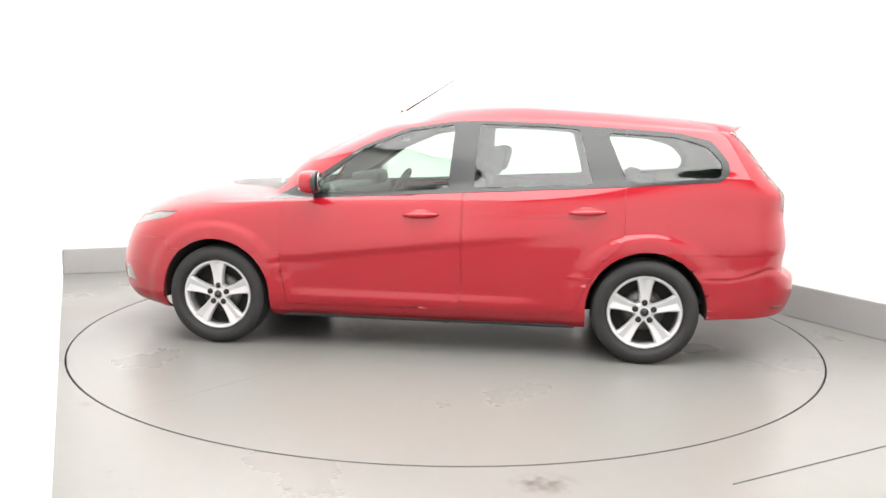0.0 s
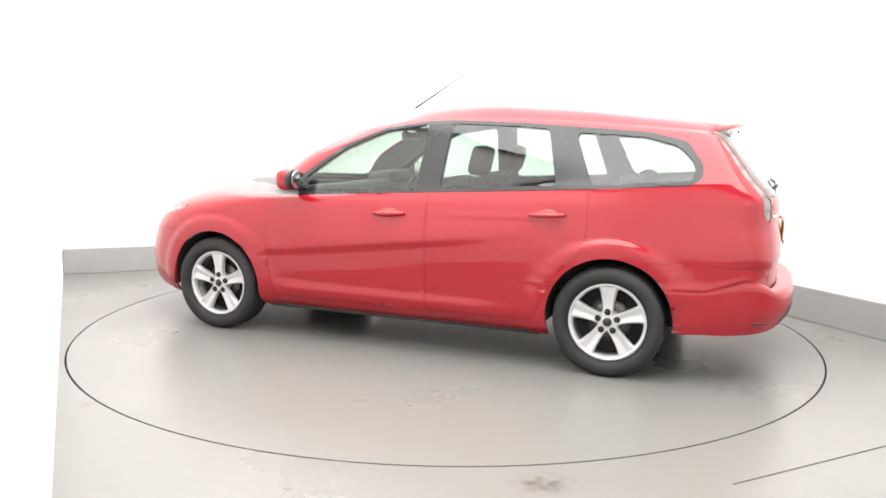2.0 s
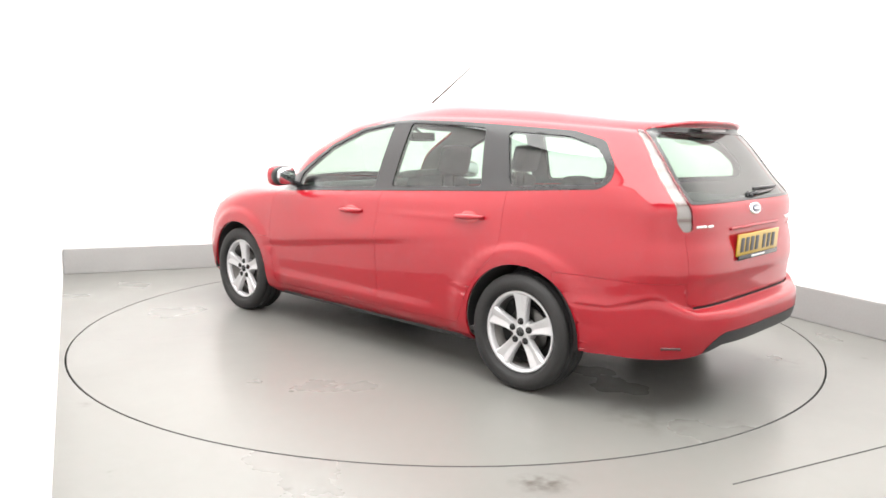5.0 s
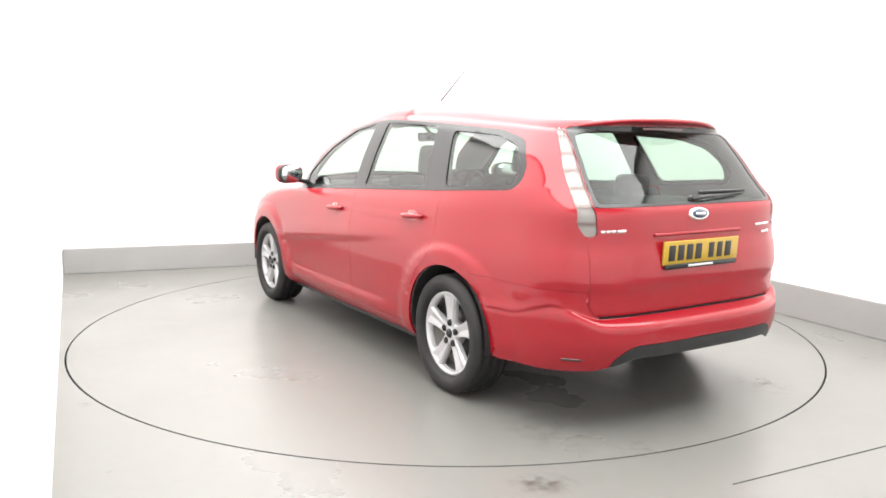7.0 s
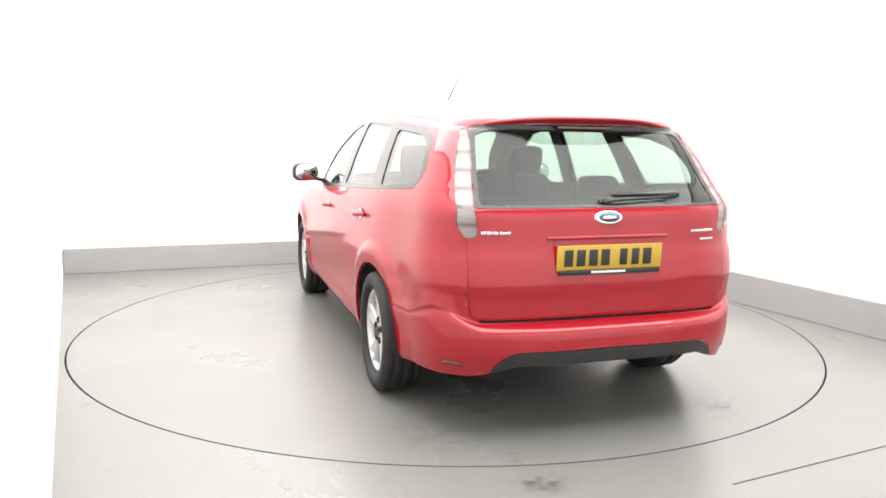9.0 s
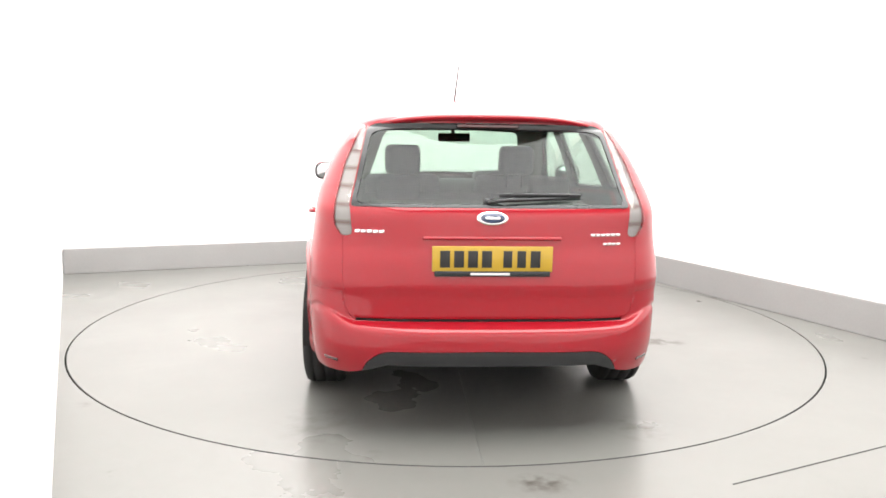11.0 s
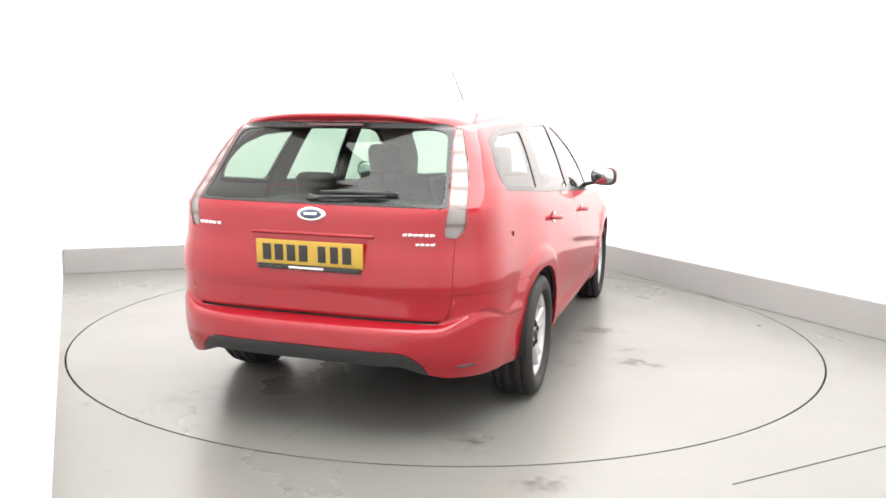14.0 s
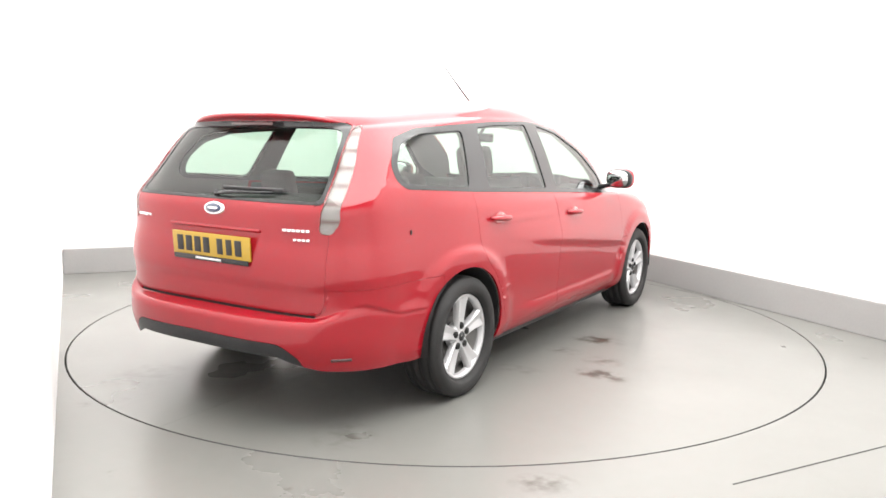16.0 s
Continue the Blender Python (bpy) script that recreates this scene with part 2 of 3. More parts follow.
pit = part("turntable_pit", lathe([(0.001, -0.06), (R_TABLE + 0.05, -0.06)], 96, "z"), JOINT)
tagged(pit, "dark pit floor below the turntable", "floor", kind="structure")
scratch = part("wall_joint", box(0.36, 0.004, 0.004, at=(0.18, -0.002, 1.132)), JOINT, smooth=False)
scratch.matrix_basis = Matrix.Translation((*along(BACK_L, LEFT, 7.10), 0)) @ Matrix.Rotation(math.atan2(-LEFT[1], -LEFT[0]), 4, "Z")
tagged(scratch, "thin dark line on the white side wall", "joint", kind="structure")
seam = part("floor_joint", box(1.6, 0.006, 0.002, at=(0.8, 0, 0.001)), JOINT, at=pose(1.13, -2.582, 0, 0, 0, 26.6), smooth=False)
tagged(seam, "thin dark joint between floor sheets", "joint", kind="structure")

bm = bmesh.new()
cv = [bm.verts.new((x, y, ROOM_H)) for x, y in (along(BACK_L, SIDE, -0.1), along(BACK_R, SIDE, -0.1), FRONT_R, FRONT_L)]
bmesh.ops.solidify(bm, geom=[bm.faces.new(cv)], thickness=0.1)
tagged(part("ceiling", bm, CEIL_WHITE, smooth=False), "white ceiling over the studio", "ceiling", kind="structure")

# the turntable turns, and the car rides on it: three steel plates that butt on radial joints
table = new("turntable")
tagged(table, "round grey painted turntable of three plates set flush in the floor", "turntable")


def deck_plate(a0, a1):
    """A sector of the disc between two angles, its edges eased and turned down."""
    bm = bmesh.new()
    rows = []
    for r, z in ((0.02, 0.0), (1.2, 0.0), (R_TABLE - 0.03, 0.0), (R_TABLE - 0.003, 0.0)):
        ease = 0.0006 / r
        rows.append([bm.verts.new((r * math.cos(a), r * math.sin(a), z)) for a in np.linspace(math.radians(a0) + ease, math.radians(a1) - ease, 60)])
    for a, b in zip(rows, rows[1:]):
        for k in range(59):
            bm.faces.new((a[k], b[k], b[k + 1], a[k + 1]))
    for k in (0, 59):
        top = [row[k] for row in rows[:4]]
        low = [bm.verts.new((v.co.x, v.co.y, -0.03)) for v in top]
        for p in range(3):
            bm.faces.new((top[p], top[p + 1], low[p + 1], low[p]))
    bmesh.ops.recalc_face_normals(bm, faces=bm.faces)
    return bm


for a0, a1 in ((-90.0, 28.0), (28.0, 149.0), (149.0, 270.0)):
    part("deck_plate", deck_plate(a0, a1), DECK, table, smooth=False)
# the disc's edge face is coloured dark to deepen the shade in the gap
part("rim", lathe([(R_TABLE - 0.003, 0.0), (R_TABLE, -0.003), (R_TABLE, -0.05), (R_TABLE - 0.03, -0.05)], 160, "z"), JOINT, table, "dark edge band round the disc", smooth=False)

# ---- car ----
HUB_F, HUB_R, HUB_Z, WHEEL_R = 2.64, 0.0, 0.310, 0.312
OFFSET = (-1.285, -0.053)
car = new("estate_car")
tagged(car, "glossy red five-door estate car with silver alloy wheels", "car")


def table_of(*pairs):
    """A smooth curve through (x, value) pairs, with no overshoot."""
    xs, ys = np.array([p[0] for p in pairs], float), np.array([p[1] for p in pairs], float)
    h, d = np.diff(xs), np.diff(ys) / np.diff(xs)
    m = np.zeros(len(xs))
    m[0], m[-1] = d[0], d[-1]
    for i in range(1, len(xs) - 1):
        if d[i - 1] * d[i] > 0:
            w1, w2 = 2 * h[i] + h[i - 1], h[i] + 2 * h[i - 1]
            m[i] = (w1 + w2) / (w1 / d[i - 1] + w2 / d[i])

    def f(x):
        x = np.clip(x, xs[0], xs[-1])
        i = np.clip(np.searchsorted(xs, x) - 1, 0, len(xs) - 2)
        t = (x - xs[i]) / h[i]
        return ((1 + 2 * t) * (1 - t) ** 2 * ys[i] + t * (1 - t) ** 2 * h[i] * m[i] + t * t * (3 - 2 * t) * ys[i + 1] + t * t * (t - 1) * h[i] * m[i + 1])
    return f


rail = table_of((-0.65, 1.352), (-0.4, 1.375), (0.0, 1.405), (0.4, 1.428), (0.9, 1.438), (1.2, 1.425), (1.5, 1.39), (1.8, 1.385), (2.4, 1.385))
spine = table_of((-0.62, 1.412), (-0.2, 1.466), (0.15, 1.503), (0.5, 1.525), (0.85, 1.542), (1.2, 1.540), (1.52, 1.500), (1.8, 1.405), (2.4, 1.385))
RINGS = []


def ring(a, b, q, xr, xf, w, crown=0.0, ar=0.62, nr=3.4, af=0.75, nf=2.7):
    """One level line round the body: height a + b x + q rail(x), ends, half width, bonnet crown and the roundness of tail and nose."""
    RINGS.append((a, b, q, xr, xf, w, crown, ar, nr, af, nf))


ring(0.19, 0, 0, -0.80, 3.40, 0.78, nr=3.3, ar=0.60)
ring(0.24, 0, 0, -0.89, 3.47, 0.850, nr=3.3, ar=0.60)
ring(0.31, 0, 0, -0.935, 3.51, 0.876, nr=3.3, ar=0.60)
ring(0.42, 0, 0, -0.965, 3.525, 0.888, nr=3.3, ar=0.60)
ring(0.485, 0, 0, -0.962, 3.522, 0.893, nr=3.3, ar=0.60)
ring(0.512, 0, 0, -0.945, 3.515, 0.8945, nr=3.3, ar=0.60)
ring(0.530, 0, 0, -0.864, 3.51, 0.8955, ar=0.48, nr=4.1)
ring(0.625, 0, 0, -0.868, 3.48, 0.900, ar=0.48, nr=4.1)
ring(0.69, 0, 0, -0.878, 3.44, 0.901, ar=0.48, nr=4.1)
ring(0.78, 0, 0, -0.872, 3.36, 0.893, 0.01, ar=0.48, nr=4.1)
ring(0.86, -0.004, 0, -0.858, 3.18, 0.880, 0.048, ar=0.48, nr=4.1)
ring(0.965, -0.026, 0, -0.852, 2.90, 0.862, 0.09, ar=0.49, nr=4.5)
ring(1.055, -0.055, 0, -0.771, 2.52, 0.832, 0.093, af=0.6, nf=2.5, ar=0.50, nr=4.7)
ring(0.985, -0.055, 0.08, -0.738, 2.44, 0.812, 0.06, af=0.5, nf=2.4, ar=0.50, nr=4.9)
ring(0.535, -0.030, 0.5, -0.660, 2.22, 0.748, af=0.46, nf=2.9, ar=0.50, nr=5.6)
ring(0.160, -0.009, 0.85, -0.590, 1.93, 0.682, af=0.46, nf=2.9, ar=0.50, nr=6.2)
ring(0.054, -0.003, 0.95, -0.572, 1.84, 0.658, af=0.46, nf=2.9, ar=0.50, nr=6.0)
ring(0.0, 0.0, 1.0, -0.565, 1.80, 0.638, af=0.46, nf=2.9, ar=0.50, nr=5.5)

STEPS = 6
knots = np.arange(len(RINGS), dtype=float)
fine_v = np.linspace(0, len(RINGS) - 1, (len(RINGS) - 1) * STEPS + 1)


def level_line(p):
    a, b, q, xr, xf, w, crown, ar, nr, af, nf = p
    t = np.linspace(0, math.pi / 2, 34)
    rear = [(xr + ar - ar * math.cos(s) ** (2 / nr), w * math.sin(s) ** (2 / nr)) for s in t]
    front = [(xf - af + af * math.cos(s) ** (2 / nf), w * math.sin(s) ** (2 / nf)) for s in t[::-1]]
    mid = [(x, w) for x in np.linspace(xr + ar, xf - af, 72)[1:-1]]
    xy = np.array(rear + mid + front)
    x, y = xy[:, 0], xy[:, 1] * (1 - np.where(xy[:, 0] < 1.15, 0.050, 0.022) * ((xy[:, 0] - 1.15) / 1.6) ** 2)
    z = a + b * x + q * rail(x) + crown * np.clip((x - 1.9) / 0.6, 0, 1) * (1 - (y / w) ** 2)
    return np.stack([x, y, z], 1)


drawn = np.array([level_line(p) for p in RINGS])
smooth_lines = np.zeros((len(fine_v),) + drawn.shape[1:])
for i in range(drawn.shape[1]):
    for c in range(3):
        smooth_lines[:, i, c] = table_of(*zip(knots, drawn[:, i, c]))(fine_v)
lines = list(smooth_lines)
edge = lines[-1]
for s in (0.988, 0.974, 0.958, 0.94, 0.92, 0.895, 0.86, 0.80, 0.70, 0.52, 0.28, 0.0):     # the roof, crowned between the rails
    lines.append(np.stack([edge[:, 0], edge[:, 1] * s, edge[:, 2] + (np.maximum(spine(edge[:, 0]) - edge[:, 2], 0)) * (0.82 * (1 - s ** (14 - 11 * np.clip((edge[:, 0] - 0.7) / 0.7, 0, 1))) + 0.18 * (1 - s * s))], 1))
SHELL = np.array(lines)         # level, step round, xyz: the half of the body with y > 0

from mathutils.kdtree import KDTree

# flared wheel arches, door crease and sill groove
for hx in (HUB_F, HUB_R):
    r = np.hypot(SHELL[..., 0] - hx, SHELL[..., 2] - HUB_Z)
    k = np.clip((0.475 - r) / 0.035, 0, 1)
    SHELL[..., 1] += 0.020 * k * k * (3 - 2 * k) * (SHELL[..., 1] > 0.6)
X, Y, Z = SHELL[..., 0], SHELL[..., 1], SHELL[..., 2]
d = Z - (0.575 + (2.2 - X) * 0.115)
fade = np.clip((X - 0.35) / 0.7, 0, 1) * np.clip((2.32 - X) / 0.1, 0, 1) * (Y > 0.7)
SHELL[..., 1] += fade * 0.012 * np.where(d > 0, np.exp(-(d / 0.10) ** 2), np.exp(-(d / 0.022) ** 2))
fade = np.clip((X - 0.5) / 0.3, 0, 1) * np.clip((2.2 - X) / 0.15, 0, 1) * (Y > 0.7)
k = np.clip((0.375 - Z) / 0.030, 0, 1) * np.clip((Z - 0.22) / 0.10, 0, 1)
SHELL[..., 1] += fade * 0.013 * k * k * (3 - 2 * k)
fade = np.clip((X - 0.25) / 0.15, 0, 1) * np.clip((1.25 - X) / 0.5, 0, 1) * (Y > 0.7)
SHELL[..., 1] += fade * 0.004 * np.exp(-((Z - 0.885 + 0.02 * X) / 0.014) ** 2)


# the flanks draw in towards the tail
k = np.clip((0.15 - SHELL[..., 0]) / 0.6, 0, 1)
SHELL[..., 1] *= 1 - k * k * (3 - 2 * k) * np.interp(SHELL[..., 2], (0.50, 0.56, 0.95, 1.25), (0.028, 0.037, 0.034, 0.0))
# the bumper's ledge sweeps up round the tail's corners
k = np.clip((SHELL[..., 1] - 0.58) / 0.20, 0, 1)
k = k * k * (3 - 2 * k) * np.clip((-0.50 - SHELL[..., 0]) / 0.2, 0, 1)
SHELL[..., 2] += 0.065 * k * np.interp(SHELL[..., 2], (0.40, 0.512, 0.530, 0.72), (0, 1, 1, 0))


def rounded(points, r, n=4):
    """An outline with its corners rounded off."""
    out = []
    c = len(points)
    for i in range(c):
        p, a, b = (Vector(points[j % c]) for j in (i, i - 1, i + 1))
        ra = min(r, (a - p).length * 0.45, (b - p).length * 0.45)
        s, e = p + (a - p).normalized() * ra, p + (b - p).normalized() * ra
        for k in range(n + 1):
            t = k / n
            out.append(tuple((1 - t) ** 2 * s + 2 * t * (1 - t) * p + t * t * e))
    return out


def circle(cx, cy, r, n=40):
    return [(cx + r * math.cos(2 * math.pi * i / n), cy + r * math.sin(2 * math.pi * i / n)) for i in range(n)]


def inside(p, poly):
    x, y, hit = p[0], p[1], False
    for (x1, y1), (x2, y2) in zip(poly, poly[1:] + poly[:1]):
        if (y1 > y) != (y2 > y) and x < (x2 - x1) * (y - y1) / (y2 - y1) + x1:
            hit = not hit
    return hit


SIDE_VIEW = (lambda c: (c.x, c.z), lambda c: c.y > 0.50 and -0.82 < c.x < 3.42, Vector((0, 1, 0)))
TAIL_VIEW = (lambda c: (c.y, c.z), lambda c: c.x < -0.30, Vector((1, 0, 0)))
NOSE_VIEW = (lambda c: (c.y, c.z), lambda c: c.x > 1.45, Vector((1, 0, 0)))
PLAN_VIEW = (lambda c: (c.x, c.y), lambda c: c.x > 1.9 and c.z > 0.62, Vector((0, 0, 1)))

REGIONS = []            # name, view, outline; a later one wins


def region(name, view, outline):
    REGIONS.append((name, view, outline))


region("rear_bumper", SIDE_VIEW, [(-0.20, 0.10), (-0.20, 0.66), (-0.60, 0.655), (-0.81, 0.655), (-0.81, 0.1)])
region("rear_bumper", TAIL_VIEW, [(-0.01, 0.10), (-0.01, 0.531), (0.59, 0.531), (0.632, 0.560), (0.648, 0.655), (0.95, 0.655), (0.95, 0.10)])
region("gate_gap", TAIL_VIEW, [(-0.01, 0.528), (0.590, 0.528), (0.590, 0.537), (-0.01, 0.537)])
region("tailgate", TAIL_VIEW, [(-0.01, 0.537), (0.590, 0.537), (0.618, 0.553), (0.634, 0.59), (0.645, 0.70), (0.645, 0.90), (0.612, 1.03), (0.545, 1.365), (0.50, 1.392), (-0.01, 1.396)])
region("window_band", TAIL_VIEW, rounded([(-0.2, 1.022), (0.613, 1.022), (0.549, 1.364), (0.50, 1.382), (-0.2, 1.386)], 0.02))
region("rear_window", TAIL_VIEW, rounded([(-0.2, 1.036), (0.590, 1.036), (0.530, 1.335), (0.48, 1.352), (-0.2, 1.358)], 0.03))
region("tail_lamp", TAIL_VIEW, rounded([(0.604, 0.900), (0.616, 1.03), (0.550, 1.372), (0.582, 1.362), (0.648, 1.20), (0.682, 1.04), (0.688, 0.950), (0.655, 0.893)], 0.02))
region("bumper_insert", TAIL_VIEW, rounded([(-0.2, 0.10), (0.62, 0.10), (0.545, 0.355), (0.47, 0.412), (-0.2, 0.420)], 0.05))
region("front_bumper", SIDE_VIEW, [(2.80, 0.10), (2.90, 0.50), (2.98, 0.66), (3.42, 0.66), (3.42, 0.10)])
region("front_bumper", NOSE_VIEW, [(-0.01, 0.10), (-0.01, 0.70), (0.55, 0.68), (0.80, 0.60), (0.95, 0.60), (0.95, 0.10)])
region("bonnet", PLAN_VIEW, rounded([(2.50, -0.2), (2.50, 0.35), (2.36, 0.66), (2.90, 0.66), (3.30, 0.45), (3.40, -0.2)], 0.04))
region("headlamp", SIDE_VIEW, rounded([(3.36, 0.66), (3.28, 0.72), (2.98, 0.79), (2.90, 0.83), (3.10, 0.82), (3.40, 0.75)], 0.015))
region("cowl", NOSE_VIEW, [(-0.01, 0.995), (-0.01, 1.045), (0.66, 1.02), (0.66, 0.968)])
region("fog_recess", SIDE_VIEW, rounded([(3.24, 0.36), (3.418, 0.35), (3.418, 0.45), (3.30, 0.455)], 0.02))
region("windscreen", NOSE_VIEW, rounded([(-0.2, 1.035), (0.2, 1.028), (0.64, 1.005), (0.50, 1.37), (-0.2, 1.40)], 0.04))
region("front_door", SIDE_VIEW, rounded([(2.205, 0.93), (2.215, 0.50), (2.17, 0.275), (1.095, 0.285), (1.095, 1.03)], 0.03))
region("rear_door", SIDE_VIEW, rounded([(1.088, 1.03), (1.088, 0.285), (0.42, 0.29), (0.345, 0.47), (0.26, 0.60), (0.155, 0.70), (0.135, 0.80), (0.135, 1.08)], 0.03))
DLO = rounded([(2.33, 0.918), (1.17, 0.985), (0.12, 1.043), (-0.40, 1.078), (-0.455, 1.12), (-0.455, 1.19), (-0.36, 1.315), (-0.16, 1.362),
               (0.25, 1.388), (0.60, 1.408), (0.99, 1.420), (1.15, 1.415), (1.45, 1.372), (1.73, 1.257), (1.98, 1.085)], 0.03)
region("window_trim", SIDE_VIEW, DLO)
region("window_front", SIDE_VIEW, rounded([(1.985, 0.968), (1.965, 1.055), (1.72, 1.236), (1.45, 1.348), (1.16, 1.393), (1.185, 1.008)], 0.02))
region("window_rear", SIDE_VIEW, rounded([(1.03, 1.020), (1.005, 1.398), (0.60, 1.386), (0.41, 1.372), (0.325, 1.055)], 0.025))
region("window_quarter", SIDE_VIEW, rounded([(0.245, 1.355), (-0.15, 1.333), (-0.325, 1.285), (-0.415, 1.19), (-0.41, 1.105), (0.125, 1.065)], 0.04))
region("void", SIDE_VIEW, circle(HUB_F, HUB_Z + 0.012, 0.350, 48))
region("void", SIDE_VIEW, circle(HUB_R, HUB_Z + 0.012, 0.350, 48))
region("void", SIDE_VIEW, [(2.29, 0.12), (2.29, 0.30), (2.99, 0.30), (2.99, 0.12)])
region("void", SIDE_VIEW, [(-0.34, 0.12), (-0.34, 0.30), (0.345, 0.30), (0.345, 0.12)])
region("void", TAIL_VIEW, [(-0.01, 0.10), (-0.01, 0.350), (0.45, 0.348), (0.54, 0.315), (0.62, 0.292), (0.95, 0.262), (0.95, 0.10)])


def shell_mesh():
    bm = bmesh.new()
    vs = [[bm.verts.new(p) for p in row] for row in SHELL]
    for a, b in zip(vs, vs[1:]):
        for i in range(len(a) - 1):
            bm.faces.new((a[i], b[i], b[i + 1], a[i + 1]))
    bmesh.ops.remove_doubles(bm, verts=bm.verts, dist=0.0006)
    bmesh.ops.recalc_face_normals(bm, faces=bm.faces)
    if sum(f.normal.y for f in bm.faces if f.calc_center_median().y > 0.7) < 0:
        bmesh.ops.reverse_faces(bm, faces=bm.faces)
    return bm


def cut_shell():
    """Splits the shell's faces along every outline and sorts them into panels."""
    bm = shell_mesh()
    bm.verts.index_update()
    pts = [v.co.copy() for v in bm.verts]
    faces = {k: [v.index for v in f.verts] for k, f in enumerate(bm.faces)}
    bm.free()
    sides = {}

    def edges_of(ids):
        return [(min(p, q), max(p, q)) for p, q in zip(ids, ids[1:] + ids[:1])]

    def put(k, ids):
        for e in edges_of(faces.get(k, [])):
            sides.get(e, set()).discard(k)
        faces[k] = ids
        for e in edges_of(ids):
            sides.setdefault(e, set()).add(k)

    def centre(ids):
        return sum((pts[i] for i in ids), Vector((0, 0, 0))) / len(ids)

    first, faces = faces, {}
    for k, ids in first.items():
        put(k, ids)
    for name, (flat, near, axis), outline in REGIONS:
        xs, ys = [p[0] for p in outline], [p[1] for p in outline]
        lo, hi = (min(xs) - 0.09, min(ys) - 0.09), (max(xs) + 0.09, max(ys) + 0.09)
        close = set()
        for k, ids in faces.items():
            c = centre(ids)
            if near(c):
                q = flat(c)
                if lo[0] < q[0] < hi[0] and lo[1] < q[1] < hi[1]:
                    close.add(k)
        for p1, p2 in zip(outline, outline[1:] + outline[:1]):
            dx, dy = p2[0] - p1[0], p2[1] - p1[1]
            size = math.hypot(dx, dy)
            if size < 1e-5:
                continue
            dx, dy = dx / size, dy / size
            made = {}
            for k in sorted(close):
                ids = faces[k]
                q = [flat(pts[i]) for i in ids]
                reach = [(x - p1[0]) * dx + (y - p1[1]) * dy for x, y in q]
                if max(reach) < -0.0005 or min(reach) > size + 0.0005:
                    continue
                side = [(y - p1[1]) * dx - (x - p1[0]) * dy for x, y in q]
                side = [0.0 if abs(v) < 0.0004 else v for v in side]
                if max(side) <= 0 or min(side) >= 0:
                    continue
                up, down = [], []
                n = len(ids)
                for j in range(n):
                    i, i2, sa, sb = ids[j], ids[(j + 1) % n], side[j], side[(j + 1) % n]
                    if sa >= 0:
                        up.append(i)
                    if sa <= 0:
                        down.append(i)
                    if sa * sb < 0:
                        e = (min(i, i2), max(i, i2))
                        if e not in made:
                            t = sa / (sa - sb)
                            pts.append(pts[i].lerp(pts[i2], t))
                            made[e] = len(pts) - 1
                        up.append(made[e])
                        down.append(made[e])
                if len(up) > 2 and len(down) > 2:
                    put(k, up)
                    fresh = len(faces)
                    put(fresh, down)
                    close.add(fresh)
            for e, v in made.items():            # neighbours take over the new corners
                for k in list(sides.get(e, ())):
                    ids = faces[k]
                    n = len(ids)
                    for j in range(n):
                        if (min(ids[j], ids[(j + 1) % n]), max(ids[j], ids[(j + 1) % n])) == e:
                            put(k, ids[:j + 1] + [v] + ids[j + 1:])
                            break
    where = {}
    for ids in faces.values():
        c, name = centre(ids), "body"
        for n, (flat, near, axis), outline in REGIONS:
            if near(c) and inside(flat(c), outline):
                name = n
        where.setdefault(name, []).append(ids)
    return pts, where


POINTS, PANELS = cut_shell()


LOOKUP = KDTree(SHELL.shape[0] * SHELL.shape[1])
for i, p in enumerate(SHELL.reshape(-1, 3)):
    LOOKUP.insert(p, i)
LOOKUP.balance()
gu, gv = np.gradient(SHELL, axis=1), np.gradient(SHELL, axis=0)
NORMALS = np.cross(gv, gu).reshape(-1, 3)
NORMALS /= np.maximum(np.linalg.norm(NORMALS, axis=1, keepdims=True), 1e-9)
if NORMALS[SHELL.reshape(-1, 3)[:, 1] > 0.85][:, 1].mean() < 0:
    NORMALS = -NORMALS


def normal_at(p):
    """The body's outward direction near a place on its left half."""
    n = Vector((0, 0, 0))
    for _, i, dist in LOOKUP.find_n(p, 4):
        n += Vector(NORMALS[i]) / (dist + 0.002)
    return n.normalized() if n.length > 0 else Vector((0, 0, 1))


